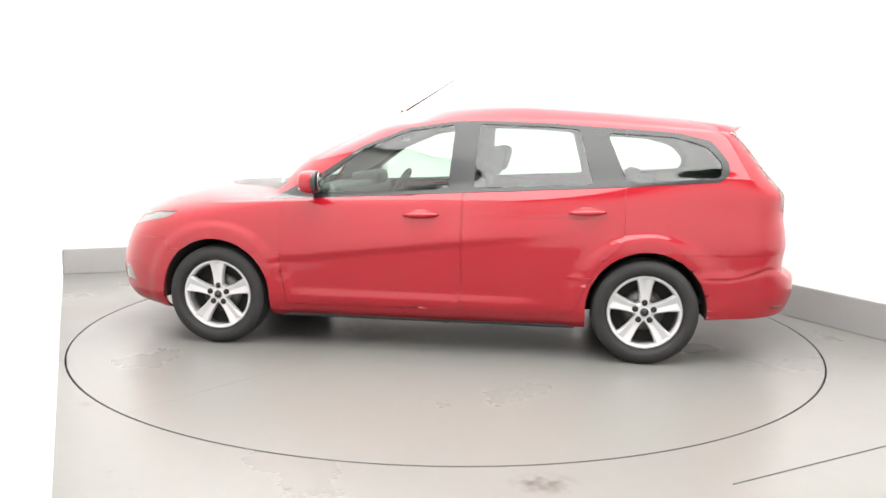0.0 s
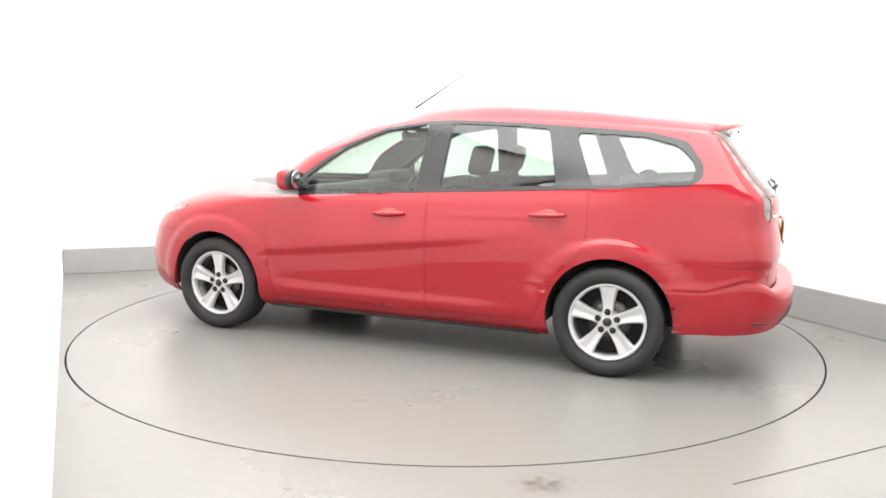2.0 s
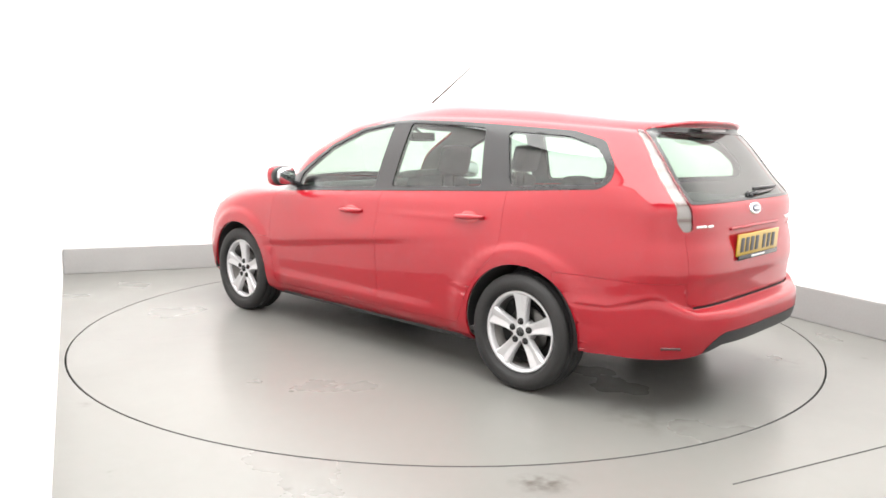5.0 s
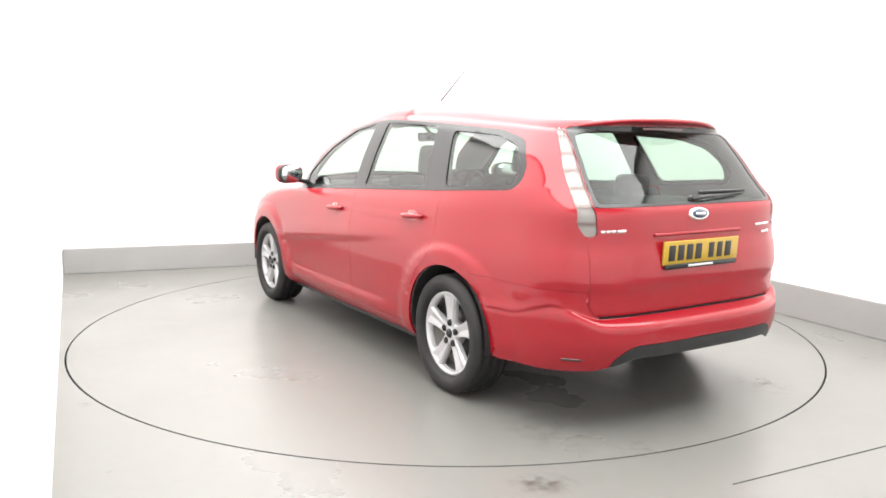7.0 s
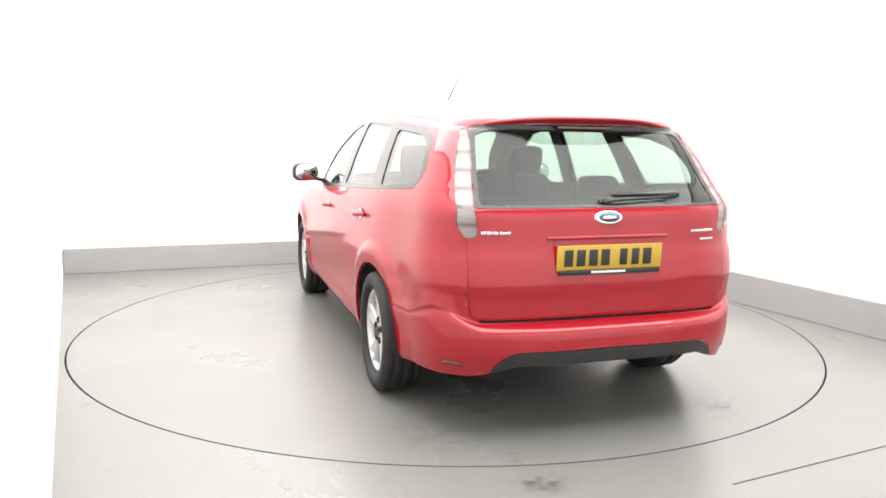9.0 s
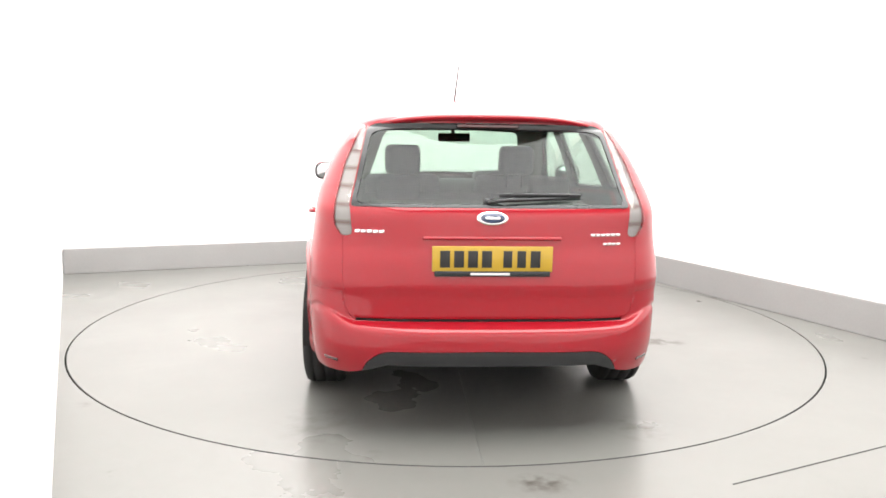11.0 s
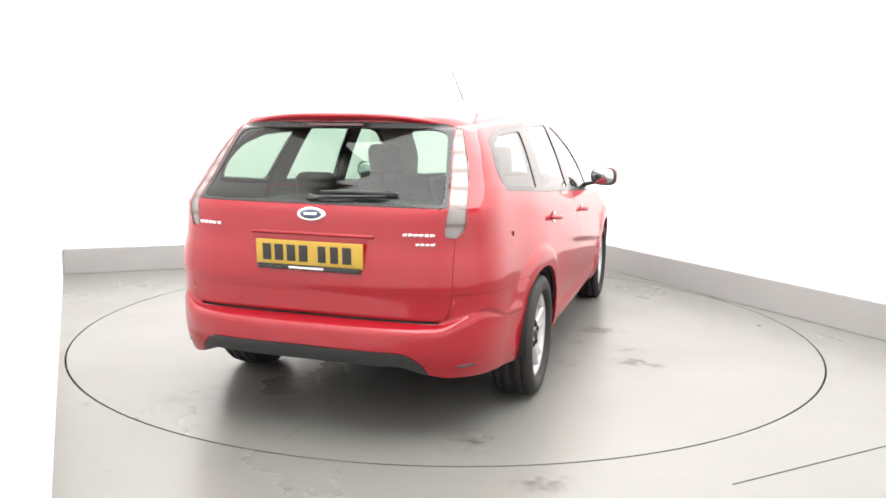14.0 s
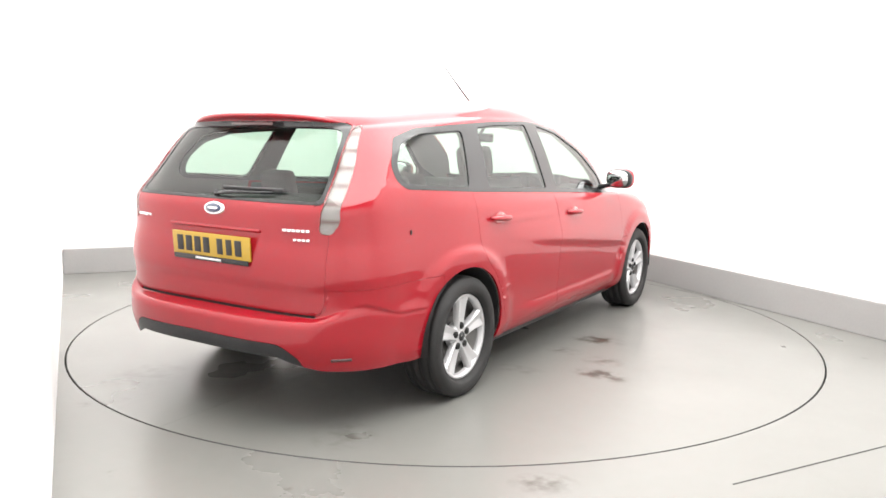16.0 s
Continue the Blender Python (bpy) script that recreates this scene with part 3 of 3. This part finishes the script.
def panel(name, mirror=(1,), flange=0.012, gap=0.0014, off=0.0, lining=0.0):
    """A body panel as a bmesh: left (1), right (-1) or both halves; its edges turned inward at a shut line, its inside lined."""
    bm = bmesh.new()
    out = {}
    for s in mirror:
        vs = {}
        for face in PANELS[name]:
            for i in face:
                if i not in vs:
                    n = normal_at(POINTS[i])
                    n.y *= s
                    vs[i] = bm.verts.new(Vector((POINTS[i].x, s * POINTS[i].y, POINTS[i].z)) + n * off)
                    out[vs[i]] = n
            ids = [vs[i] for i in face]
            if len(set(ids)) > 2:
                bm.faces.new(ids if s > 0 else ids[::-1])
    if len(mirror) > 1:
        mid = [v for v in bm.verts if abs(v.co.y) < 0.0008]
        for v in mid:
            v.co.y = 0
        seen, target = {}, {}
        for v in mid:
            key = (round(v.co.x, 4), round(v.co.z, 4))
            if key in seen:
                target[v] = seen[key]
            else:
                seen[key] = v
        bmesh.ops.weld_verts(bm, targetmap=target)
    skin = bm.faces[:]
    rim = [e for e in bm.edges if len(e.link_faces) == 1 and not (abs(e.verts[0].co.y) < 0.0009 and abs(e.verts[1].co.y) < 0.0009)]
    if gap:
        shift = {}
        for e in rim:
            f = e.link_faces[0]
            n = (out[e.verts[0]] + out[e.verts[1]]).normalized()
            way = (e.verts[1].co - e.verts[0].co).cross(n)
            if way.length > 1e-6:
                way.normalize()
                if way.dot(f.calc_center_median() - e.verts[0].co) < 0:
                    way = -way
                for v in e.verts:
                    shift[v] = shift.get(v, Vector((0, 0, 0))) + way
        for v, way in shift.items():
            if way.length > 1e-6:
                v.co += way.normalized() * gap
    if lining:
        deep = {v: bm.verts.new(v.co - out[v] * lining) for v in list(bm.verts)}
        for f in skin:
            g = bm.faces.new([deep[v] for v in reversed(f.verts)])
            g.material_index = 1
            g.smooth = True
    if flange:
        low = {}
        for e in rim:
            for v in e.verts:
                if v not in low:
                    low[v] = bm.verts.new(v.co - out[v] * flange)
        for e in rim:
            l = e.link_loops[0]
            a, b = l.vert, l.link_loop_next.vert
            bm.faces.new((b, a, low[a], low[b]))
            e.smooth = False
    return bm


def lined(ob, inner):
    ob.data.materials.append(inner)
    return ob


BOTH = (1, -1)
lined(part("body", panel("body", BOTH, 0.012, 0.0, lining=0.02), RED, car), PALE_TRIM)
lined(part("rear_bumper", panel("rear_bumper", BOTH, lining=0.012), RED, car), BLACK)
part("bumper_insert", panel("bumper_insert", BOTH), BLACK, car, "dark grey lower bumper insert")
lined(part("front_bumper", panel("front_bumper", BOTH, lining=0.012), RED, car), BLACK)
lined(part("bonnet", panel("bonnet", BOTH, lining=0.012), RED, car), BLACK)
part("cowl", panel("cowl", BOTH, 0.006, 0.0006, off=-0.002), BLACK, car, "black cowl below the windscreen")
# black strip that puts the shade of the gap under the tailgate into colour
part("gate_gap_shade", panel("gate_gap", BOTH, 0, 0, off=-0.008), LINER, car, "dark gap below the tailgate")
tailgate = lined(part("tailgate", panel("tailgate", BOTH, lining=0.03), RED, car), DARK_TRIM)
# black glass border; its top edge also carries the shadow under the spoiler
part("window_band", panel("window_band", BOTH, 0.008, 0.0008), SATIN, tailgate, "black band round the rear window")
part("rear_window", panel("rear_window", BOTH, 0, 0, off=-0.003), REAR_GLASS, tailgate, "tinted rear window")
part("windscreen", panel("windscreen", BOTH, 0, 0, off=-0.003), GLASS, car, "clear windscreen")
HANDLES = {"front_door": (1.337, 0.856), "rear_door": (0.355, 0.893)}


def side_y(x, z):
    """Half width of the body at a place on its side."""
    k = np.argmin((SHELL[:80, 20:150, 0] - x) ** 2 + (SHELL[:80, 20:150, 2] - z) ** 2)
    return float(SHELL[:80, 20:150, 1].reshape(-1)[k])


def tail_x(y, z):
    """Where the tail lies behind the rear axle at a half width and height."""
    k = np.argmin((SHELL[:112, :36, 1] - abs(y)) ** 2 + (SHELL[:112, :36, 2] - z) ** 2)
    return float(SHELL[:112, :36, 0].reshape(-1)[k])


for s in BOTH:
    trim = part("window_trim", panel("window_trim", (s,), 0.012, 0.0008, off=0.001, lining=0.03), SATIN, car, "black window surround and pillars")
    lined(trim, DARK_TRIM)
    part("quarter_window", panel("window_quarter", (s,), 0, 0, off=-0.004), GLASS, car, "tinted side glass")
    for door, window in (("front_door", "window_front"), ("rear_door", "window_rear")):
        leaf = lined(part(door, panel(door, (s,), lining=0.045), RED, car), DARK_TRIM)
        part("window_glass", panel(window, (s,), 0, 0, off=-0.004), GLASS, leaf, "tinted side glass")
        hx, hz = HANDLES[door]
        hy = side_y(hx, hz)
        grip = tube([(hx - 0.105 + 0.21 * t, s * (hy + 0.004 + 0.030 * math.sin(math.pi * t) ** 0.5), hz + 0.004 - 0.008 * t) for t in np.linspace(0, 1, 13)],
                    [0.009 + 0.007 * math.sin(math.pi * t) for t in np.linspace(0, 1, 13)], 10)
        part("door_handle", grip, RED, leaf)
        # slightly raised disc in a separate red stands in for the shaded hollow
        cup = lathe([(0.001, 0.004), (0.03, 0.004), (0.042, 0.0015), (0.045, 0.0)], 24)
        bmesh.ops.scale(cup, vec=(1.5, s, 0.8), verts=cup.verts)
        bmesh.ops.translate(cup, vec=(hx, s * (hy + 0.001), hz - 0.006), verts=cup.verts)
        part("recess_shade", cup, RECESS_RED, leaf)
    # tail lamp: clear lens over a ribbed reflector
    lamp = part("tail_lamp", panel("tail_lamp", (s,), 0.012, 0.001, off=0.004), LENS, car, "tall clear tail lamp")
    part("reflector", panel("tail_lamp", (s,), 0, 0, off=-0.010), TAIL_REFLECTOR, lamp, "silver ribbed reflector")
    part("fog_lamp", panel("fog_recess", (s,), 0.02, 0.0008, off=-0.004), LAMP_SILVER, car, "grey fog lamp")
    head = part("headlamp", panel("headlamp", (s,), 0.012, 0.001, off=0.003), LENS, car, "clear headlamp")
    part("reflector", panel("headlamp", (s,), 0, 0, off=-0.012), LAMP_SILVER, head, "silver reflector")
    # wheel arch liners
    for hx in (HUB_F, HUB_R):
        bm = bmesh.new()
        rows = []
        for y in (0.48, 0.60, 0.74, 0.872):
            r = 0.352
            rows.append([bm.verts.new((hx + r * math.cos(a), s * y, HUB_Z + 0.012 + r * math.sin(a))) for a in np.linspace(-0.12, math.pi + 0.12, 36)])
        for a, b in zip(rows, rows[1:]):
            for i in range(35):
                bm.faces.new((a[i], a[i + 1], b[i + 1], b[i]))
        bm.faces.new(rows[0])
        part("wheel_arch_liner", bm, LINER, car, "black wheel arch liner")
    # mirror
    housing = bmesh.new()
    bmesh.ops.create_uvsphere(housing, u_segments=28, v_segments=16, radius=1)
    for v in housing.verts:
        c = Vector([math.copysign(abs(q) ** 0.72, q) for q in v.co])
        v.co = Vector((0.085 * c.x if c.x > 0 else 0.030 * c.x, 0.096 * c.y, (0.066 - 0.010 * s * c.y * -1) * c.z))
    mir = part("door_mirror", housing, RED, car, at=pose(1.985, s * 0.945, 1.042, 0, 0, s * 6))
    for nm, sc, x0, mat, lab in (("mirror_back", 1.0, -0.018, BLACK, "black mirror rim"), ("mirror_glass", 0.84, -0.034, MIRROR, "mirror glass")):
        rim = lathe([(0.001, 0.0), (0.80, 0.0), (0.97, 0.003), (1.0, 0.012), (0.995, 0.030), (0.96, 0.048)] if nm == "mirror_back" else [(0.001, 0.0), (0.97, 0.0), (1.0, 0.003)], 32)
        for v in rim.verts:
            cx, cz = v.co.x, v.co.z
            r = max((abs(cx) ** 2.8 + abs(cz) ** 2.8) ** (1 / 2.8), 1e-6) / max(math.hypot(cx, cz), 1e-6)
            v.co = Vector((v.co.y + x0 - 0.014, cx / r * 0.096 * sc, cz / r * 0.066 * sc))
        part(nm, rim, mat, mir, lab)
    part("mirror_base", box(0.07, 0.12, 0.030, 0.012), SATIN, mir, "black mirror foot", at=pose(0.0, s * -0.105, -0.055, s * 14))
    part("indicator_strip", box(0.03, 0.11, 0.022, 0.009), WHITE, mir, "pale mirror lamp", at=pose(0.058, s * 0.01, -0.036))

# underside
part("underbody", box(3.5, 1.10, 0.09, 0.03, at=(1.35, 0, 0.285)), LINER, car, "dark underbody")
for s in BOTH:
    part("sill_flange", box(1.86, 0.05, 0.05, 0.01, at=(1.33, s * 0.77, 0.205)), BLACK, car, "black sill underside")

# roof spoiler with its brake lamp
bm = bmesh.new()
rows = []
for x0, dz in ((-0.34, -0.014), (-0.42, 0.000), (-0.50, 0.005), (-0.60, 0.001), (-0.635, -0.006), (-0.638, -0.016), (-0.62, -0.026), (-0.54, -0.040)):
    rows.append([bm.verts.new((x0 + 0.17 * abs(y / 0.56) ** 3, y, 1.427 - 0.050 * abs(y / 0.56) ** 3 + dz + 0.03 * (x0 + 0.60))) for y in np.linspace(-0.525, 0.525, 41)])
for a, b in zip(rows, rows[1:]):
    for i in range(40):
        bm.faces.new((a[i], a[i + 1], b[i + 1], b[i]))
bmesh.ops.recalc_face_normals(bm, faces=bm.faces)
part("roof_spoiler", bm, RED, tailgate)
part("brake_lamp", box(0.012, 0.28, 0.016, 0.004), LAMP_DARK, tailgate, "dark red high brake lamp", at=pose(-0.600, 0, 1.372))

# rear wiper
part("wiper_arm", tube([(tail_x(0.02, 1.045) - 0.012, 0.02, 1.045), (tail_x(0.06, 1.056) - 0.022, -0.06, 1.056), (tail_x(0.30, 1.066) - 0.018, -0.34, 1.066)], [0.010, 0.008, 0.005], 8), SATIN, tailgate, "black wiper arm")
part("wiper_blade", box(0.012, 0.36, 0.018, 0.004), BLACK, tailgate, "black wiper blade", at=pose(tail_x(0.20, 1.075) - 0.012, -0.21, 1.075, 0, -20, 3))
part("wiper_cap", lathe([(0.001, 0.012), (0.016, 0.010), (0.020, 0.0)], 16), SATIN, tailgate, "black wiper pivot", at=pose(tail_x(0.02, 1.045) + 0.002, 0.02, 1.045, 0, 0, 90))

# badge, plate and lettering bars on the tailgate
TILT = -3.0
badge = lathe([(0.001, 0.010), (0.036, 0.010), (0.042, 0.007), (0.044, 0.0)], 40)
bmesh.ops.scale(badge, vec=(1.60, 1, 0.72), verts=badge.verts)
badge = part("badge", badge, CHROME, tailgate, "oval chrome badge", at=pose(tail_x(0, 0.978) + 0.002, 0, 0.978) @ pose(0, 0, 0, 0, 0, 90) @ pose(0, 0, 0, 12))
inner = lathe([(0.001, 0.012), (0.030, 0.012), (0.032, 0.009)], 40)
bmesh.ops.scale(inner, vec=(1.68, 1, 0.70), verts=inner.verts)
part("badge_field", inner, BLUE, badge, "blue badge field")
part("badge_mark", box(0.062, 0.003, 0.010, 0.001), CHROME, badge, "pale bar on the badge", at=pose(0, 0.0125, 0))
plate = part("number_plate", box(0.008, 0.520, 0.111, 0.003), PLATE_Y, tailgate, "yellow number plate", at=pose(tail_x(0, 0.806) - 0.012, 0, 0.806, 0, TILT))
x = 0.205
for w in (0.055, 0.055, 0.055, 0.055, 0, 0.05, 0.05, 0.055):
    if w:
        part("plate_bar", box(0.002, w - 0.012, 0.074, 0.001), INK, plate, "black bar", at=pose(-0.005, x, 0))
    x -= 0.060 if w else 0.030
part("plate_holder", box(0.006, 0.50, 0.024, 0.003), SATIN, tailgate, "black plate holder strip", at=pose(tail_x(0, 0.742) - 0.010, 0, 0.742, 0, TILT))
part("holder_bar", box(0.002, 0.17, 0.010, 0.0005), WHITE, tailgate, "pale bar on the plate holder", at=pose(tail_x(0, 0.742) - 0.014, 0.01, 0.742, 0, TILT))
part("gate_lip", box(0.030, 0.60, 0.014, 0.006, seg=3), RED, tailgate, at=pose(tail_x(0, 0.889) + 0.006, 0, 0.889, 0, 25))
for y0, z0, n, w, h in ((0.580, 0.918, 5, 0.022, 0.016), (-0.440, 0.908, 6, 0.019, 0.015), (-0.495, 0.868, 4, 0.017, 0.013)):
    for i in range(n):
        y = y0 - i * (w + 0.004)
        part("letter_bar", box(0.007, w, h * 0.8, 0.001), CHROME, tailgate, "chrome bar", at=pose(tail_x(y, z0) - 0.002, y, z0, 0, -4, -math.copysign(12, y)))

# slim reflectors low in the bumper's corners
for s in BOTH:
    y, z = 0.70, 0.345
    turn = math.degrees(math.atan2(tail_x(y + 0.04, z) - tail_x(y - 0.04, z), 0.08))
    part("rear_reflector", box(0.008, 0.095, 0.013, 0.003), LAMP_DARK, car, "dark red bumper reflector", at=pose(tail_x(y, z), s * y, z, 0, 0, -s * turn))

# fuel flap on the right flank
fx, fz = (-0.387, 0.873)
part("flap_notch", box(0.010, 0.006, 0.022, 0.002), LINER, car, "small dark notch of the fuel flap", at=pose(fx - 0.02, -side_y(fx, fz), fz + 0.01))

# roof aerial
part("aerial_base", lathe([(0.001, 0.03), (0.012, 0.028), (0.022, 0.0), (0.022, -0.02)], 16, "z"), SATIN, car, "black aerial foot", at=pose(1.62, 0, float(spine(1.62)) + 0.004))
part("aerial", tube([(1.62, 0, 1.475), (1.38, 0, 1.625), (1.13, 0, 1.785)], [0.008, 0.006, 0.004], 6), BLACK, car, "thin black aerial rod")


# wheels
def spoke_mesh():
    """A spoke that widens to the rim: two flanks, a shallow valley down the middle, a closed back."""
    bm = bmesh.new()
    rows = []
    for r, w, h in ((0.030, 0.034, 0.036), (0.060, 0.031, 0.037), (0.095, 0.033, 0.038), (0.135, 0.039, 0.041), (0.175, 0.047, 0.045), (0.203, 0.060, 0.048)):
        dip = 0.010 * min(1, max(0, (r - 0.05) / 0.05))
        rows.append([bm.verts.new((x, y, r)) for x, y in ((-w, h - 0.032), (-w, h - 0.011), (-0.80 * w, h), (-0.55 * w, h), (-0.10 * w, h - dip), (0.10 * w, h - dip), (0.55 * w, h),
                                                          (0.80 * w, h), (w, h - 0.011), (w, h - 0.032))])
    for a, b in zip(rows, rows[1:]):
        for k in range(10):
            bm.faces.new((a[k], a[(k + 1) % 10], b[(k + 1) % 10], b[k]))
    bm.faces.new(rows[0])
    bm.faces.new(rows[-1])
    bmesh.ops.recalc_face_normals(bm, faces=bm.faces)
    for e in bm.edges:
        e.smooth = e.calc_face_angle(0) < 0.6
    return bm


def wheel_at(x, s, turn):
    barrel = lathe([(0.196, 0.018), (0.199, 0.040), (0.206, 0.050), (0.218, 0.052), (0.220, 0.046), (0.205, 0.030), (0.200, 0.010), (0.196, 0.018)], 56)
    hub = part("wheel", barrel, ALLOY, car, "silver five-spoke alloy wheel", at=pose(x, s * 0.808, HUB_Z, 0, 0, 0 if s > 0 else 180) @ pose(0, 0, 0, 0, turn, 0))
    # inner rim in a darker metal than the lip: shade between the spokes, as colour
    part("barrel", lathe([(0.180, -0.10), (0.197, -0.09), (0.1965, 0.020), (0.199, 0.020), (0.200, -0.10), (0.180, -0.10)], 56), STEEL, hub, "dusty grey inner rim")
    profile = [(0.200, -0.098), (0.235, -0.106), (0.275, -0.108), (0.300, -0.098), (0.309, -0.080)]
    for y in (-0.055, 0.0, 0.055):
        profile += [(WHEEL_R, y - 0.022), (WHEEL_R, y - 0.007), (WHEEL_R - 0.007, y - 0.005), (WHEEL_R - 0.007, y + 0.005), (WHEEL_R, y + 0.007)]
    profile += [(0.309, 0.080), (0.300, 0.096), (0.292, 0.098), (0.290, 0.101), (0.270, 0.106), (0.240, 0.104), (0.236, 0.099), (0.218, 0.070), (0.214, 0.045)]
    part("tyre", lathe([(r, y - 0.028) for r, y in profile], 72), RUBBER, hub, "black road tyre")
    part("brake_disc", lathe([(0.06, -0.03), (0.125, -0.03), (0.125, -0.045), (0.06, -0.045)], 36), STEEL, hub, "steel brake disc")
    part("brake_shield", lathe([(0.001, -0.055), (0.195, -0.055)], 36), LINER, hub, "dark brake backing plate")
    part("hub_centre", lathe([(0.001, 0.038), (0.030, 0.038), (0.036, 0.034), (0.052, 0.032), (0.064, 0.022), (0.066, -0.02)], 30), ALLOY, hub)
    part("centre_cap", lathe([(0.001, 0.046), (0.022, 0.045), (0.026, 0.037)], 20), SATIN, hub, "dark centre cap")
    for i in range(5):
        a = 72 * i
        part("spoke", spoke_mesh(), ALLOY, hub, at=pose(0, 0, 0, 0, a, 0))
        part("wheel_nut", lathe([(0.001, 0.047), (0.007, 0.047), (0.009, 0.042), (0.0165, 0.043), (0.0185, 0.036), (0.0185, 0.01)], 12), LINER, hub, "dark wheel nut recess",
             at=pose(0, 0, 0, 0, a, 0) @ pose(0, 0, 0.056))
    return hub


for x in (HUB_F, HUB_R):
    for s in BOTH:
        wheel_at(x, s, 0)


# cabin
def seat(name, x, y, w, back_h, heads, label, lift=0.145):
    base = part(name, box(0.50, w, 0.16, 0.05, seg=3), CLOTH, car, label, at=pose(x, y, 0.52, 0, -8))
    part("seat_back", box(0.14, w * 0.96, back_h, 0.055, seg=3), CLOTH, base, at=pose(-0.28, 0, back_h / 2 + 0.02, 0, -12))
    for hy in heads:
        part("headrest", box(0.10, 0.23, 0.185, 0.045, seg=3), CLOTH, base, at=pose(-0.28 - 0.18 * back_h - 0.065, hy, back_h + lift, 0, -6))
        for q in (-0.05, 0.05):
            part("headrest_post", tube([(-0.36 - 0.1 * back_h, hy + q, back_h - 0.04), (-0.285 - 0.2 * back_h, hy + q, back_h + 0.12)], 0.006, 8), STEEL, base, "steel headrest post")
    return base


seat("front_seat", 1.47, 0.37, 0.52, 0.575, (0,), "dark cloth front seat")
seat("front_seat", 1.47, -0.37, 0.52, 0.575, (0,), "dark cloth front seat")
seat("rear_seat", 0.50, 0, 1.26, 0.52, (0.40, -0.40), "dark cloth rear bench seat", lift=0.05)
dash = part("dashboard", box(0.48, 1.42, 0.24, 0.08, seg=4), DARK_TRIM, car, "dark grey dashboard", at=pose(2.06, 0, 0.86, 0, 6))
part("instrument_hood", box(0.22, 0.36, 0.10, 0.045, seg=3), DARK_TRIM, dash, at=pose(-0.14, -0.37, 0.13))
wheel_m = pose(1.72, -0.37, 0.90, 0, 62)
part("steering_wheel", tube([(0.185 * math.cos(a), 0.185 * math.sin(a), 0) for a in np.linspace(0, 2 * math.pi, 37)[:-1]], 0.015, 10, closed=True), DARK_TRIM, car, "dark steering wheel", at=wheel_m)
for k, a in enumerate((0, 180, 90)):
    part("steering_spoke", box(0.18, 0.04, 0.02, 0.008, at=(0.09, 0, 0)), DARK_TRIM, bpy.data.objects["steering_wheel"], at=pose(0, 0, 0, 0, 0, a + 90))
part("interior_mirror", box(0.035, 0.235, 0.062, 0.014, seg=3), SATIN, car, "black interior mirror", at=pose(1.60, -0.01, 1.312, 0, 10))
part("mirror_stalk", tube([(1.61, -0.01, 1.33), (1.72, 0.0, 1.405)], 0.012, 8), SATIN, car, "black mirror stalk")
part("cabin_floor", box(3.0, 1.36, 0.06, 0.02, at=(0.80, 0, 0.36)), CARPET, car, "dark cabin carpet")
part("boot_floor", box(0.92, 1.16, 0.05, 0.015, at=(-0.30, 0, 0.60)), CARPET, car, "dark carpeted boot floor")
part("load_cover", box(0.50, 1.08, 0.03, 0.012, at=(-0.36, 0, 0.985)), DARK_TRIM, car, "dark grey luggage cover")
# ---- movement ----
def motions():
    start, rate = 172.66, -7.164
    rows, disc = [], []
    for k in range(33):
        t = k * 0.5
        turn = start + rate * t
        rows.append((t, pose(0, 0, 0.001, 0, 0, turn) @ pose(OFFSET[0], OFFSET[1], 0)))
        disc.append((t, pose(0, 0, 0, 0, 0, turn - 90)))
    walk(car, rows)
    walk(table, disc)


motions()
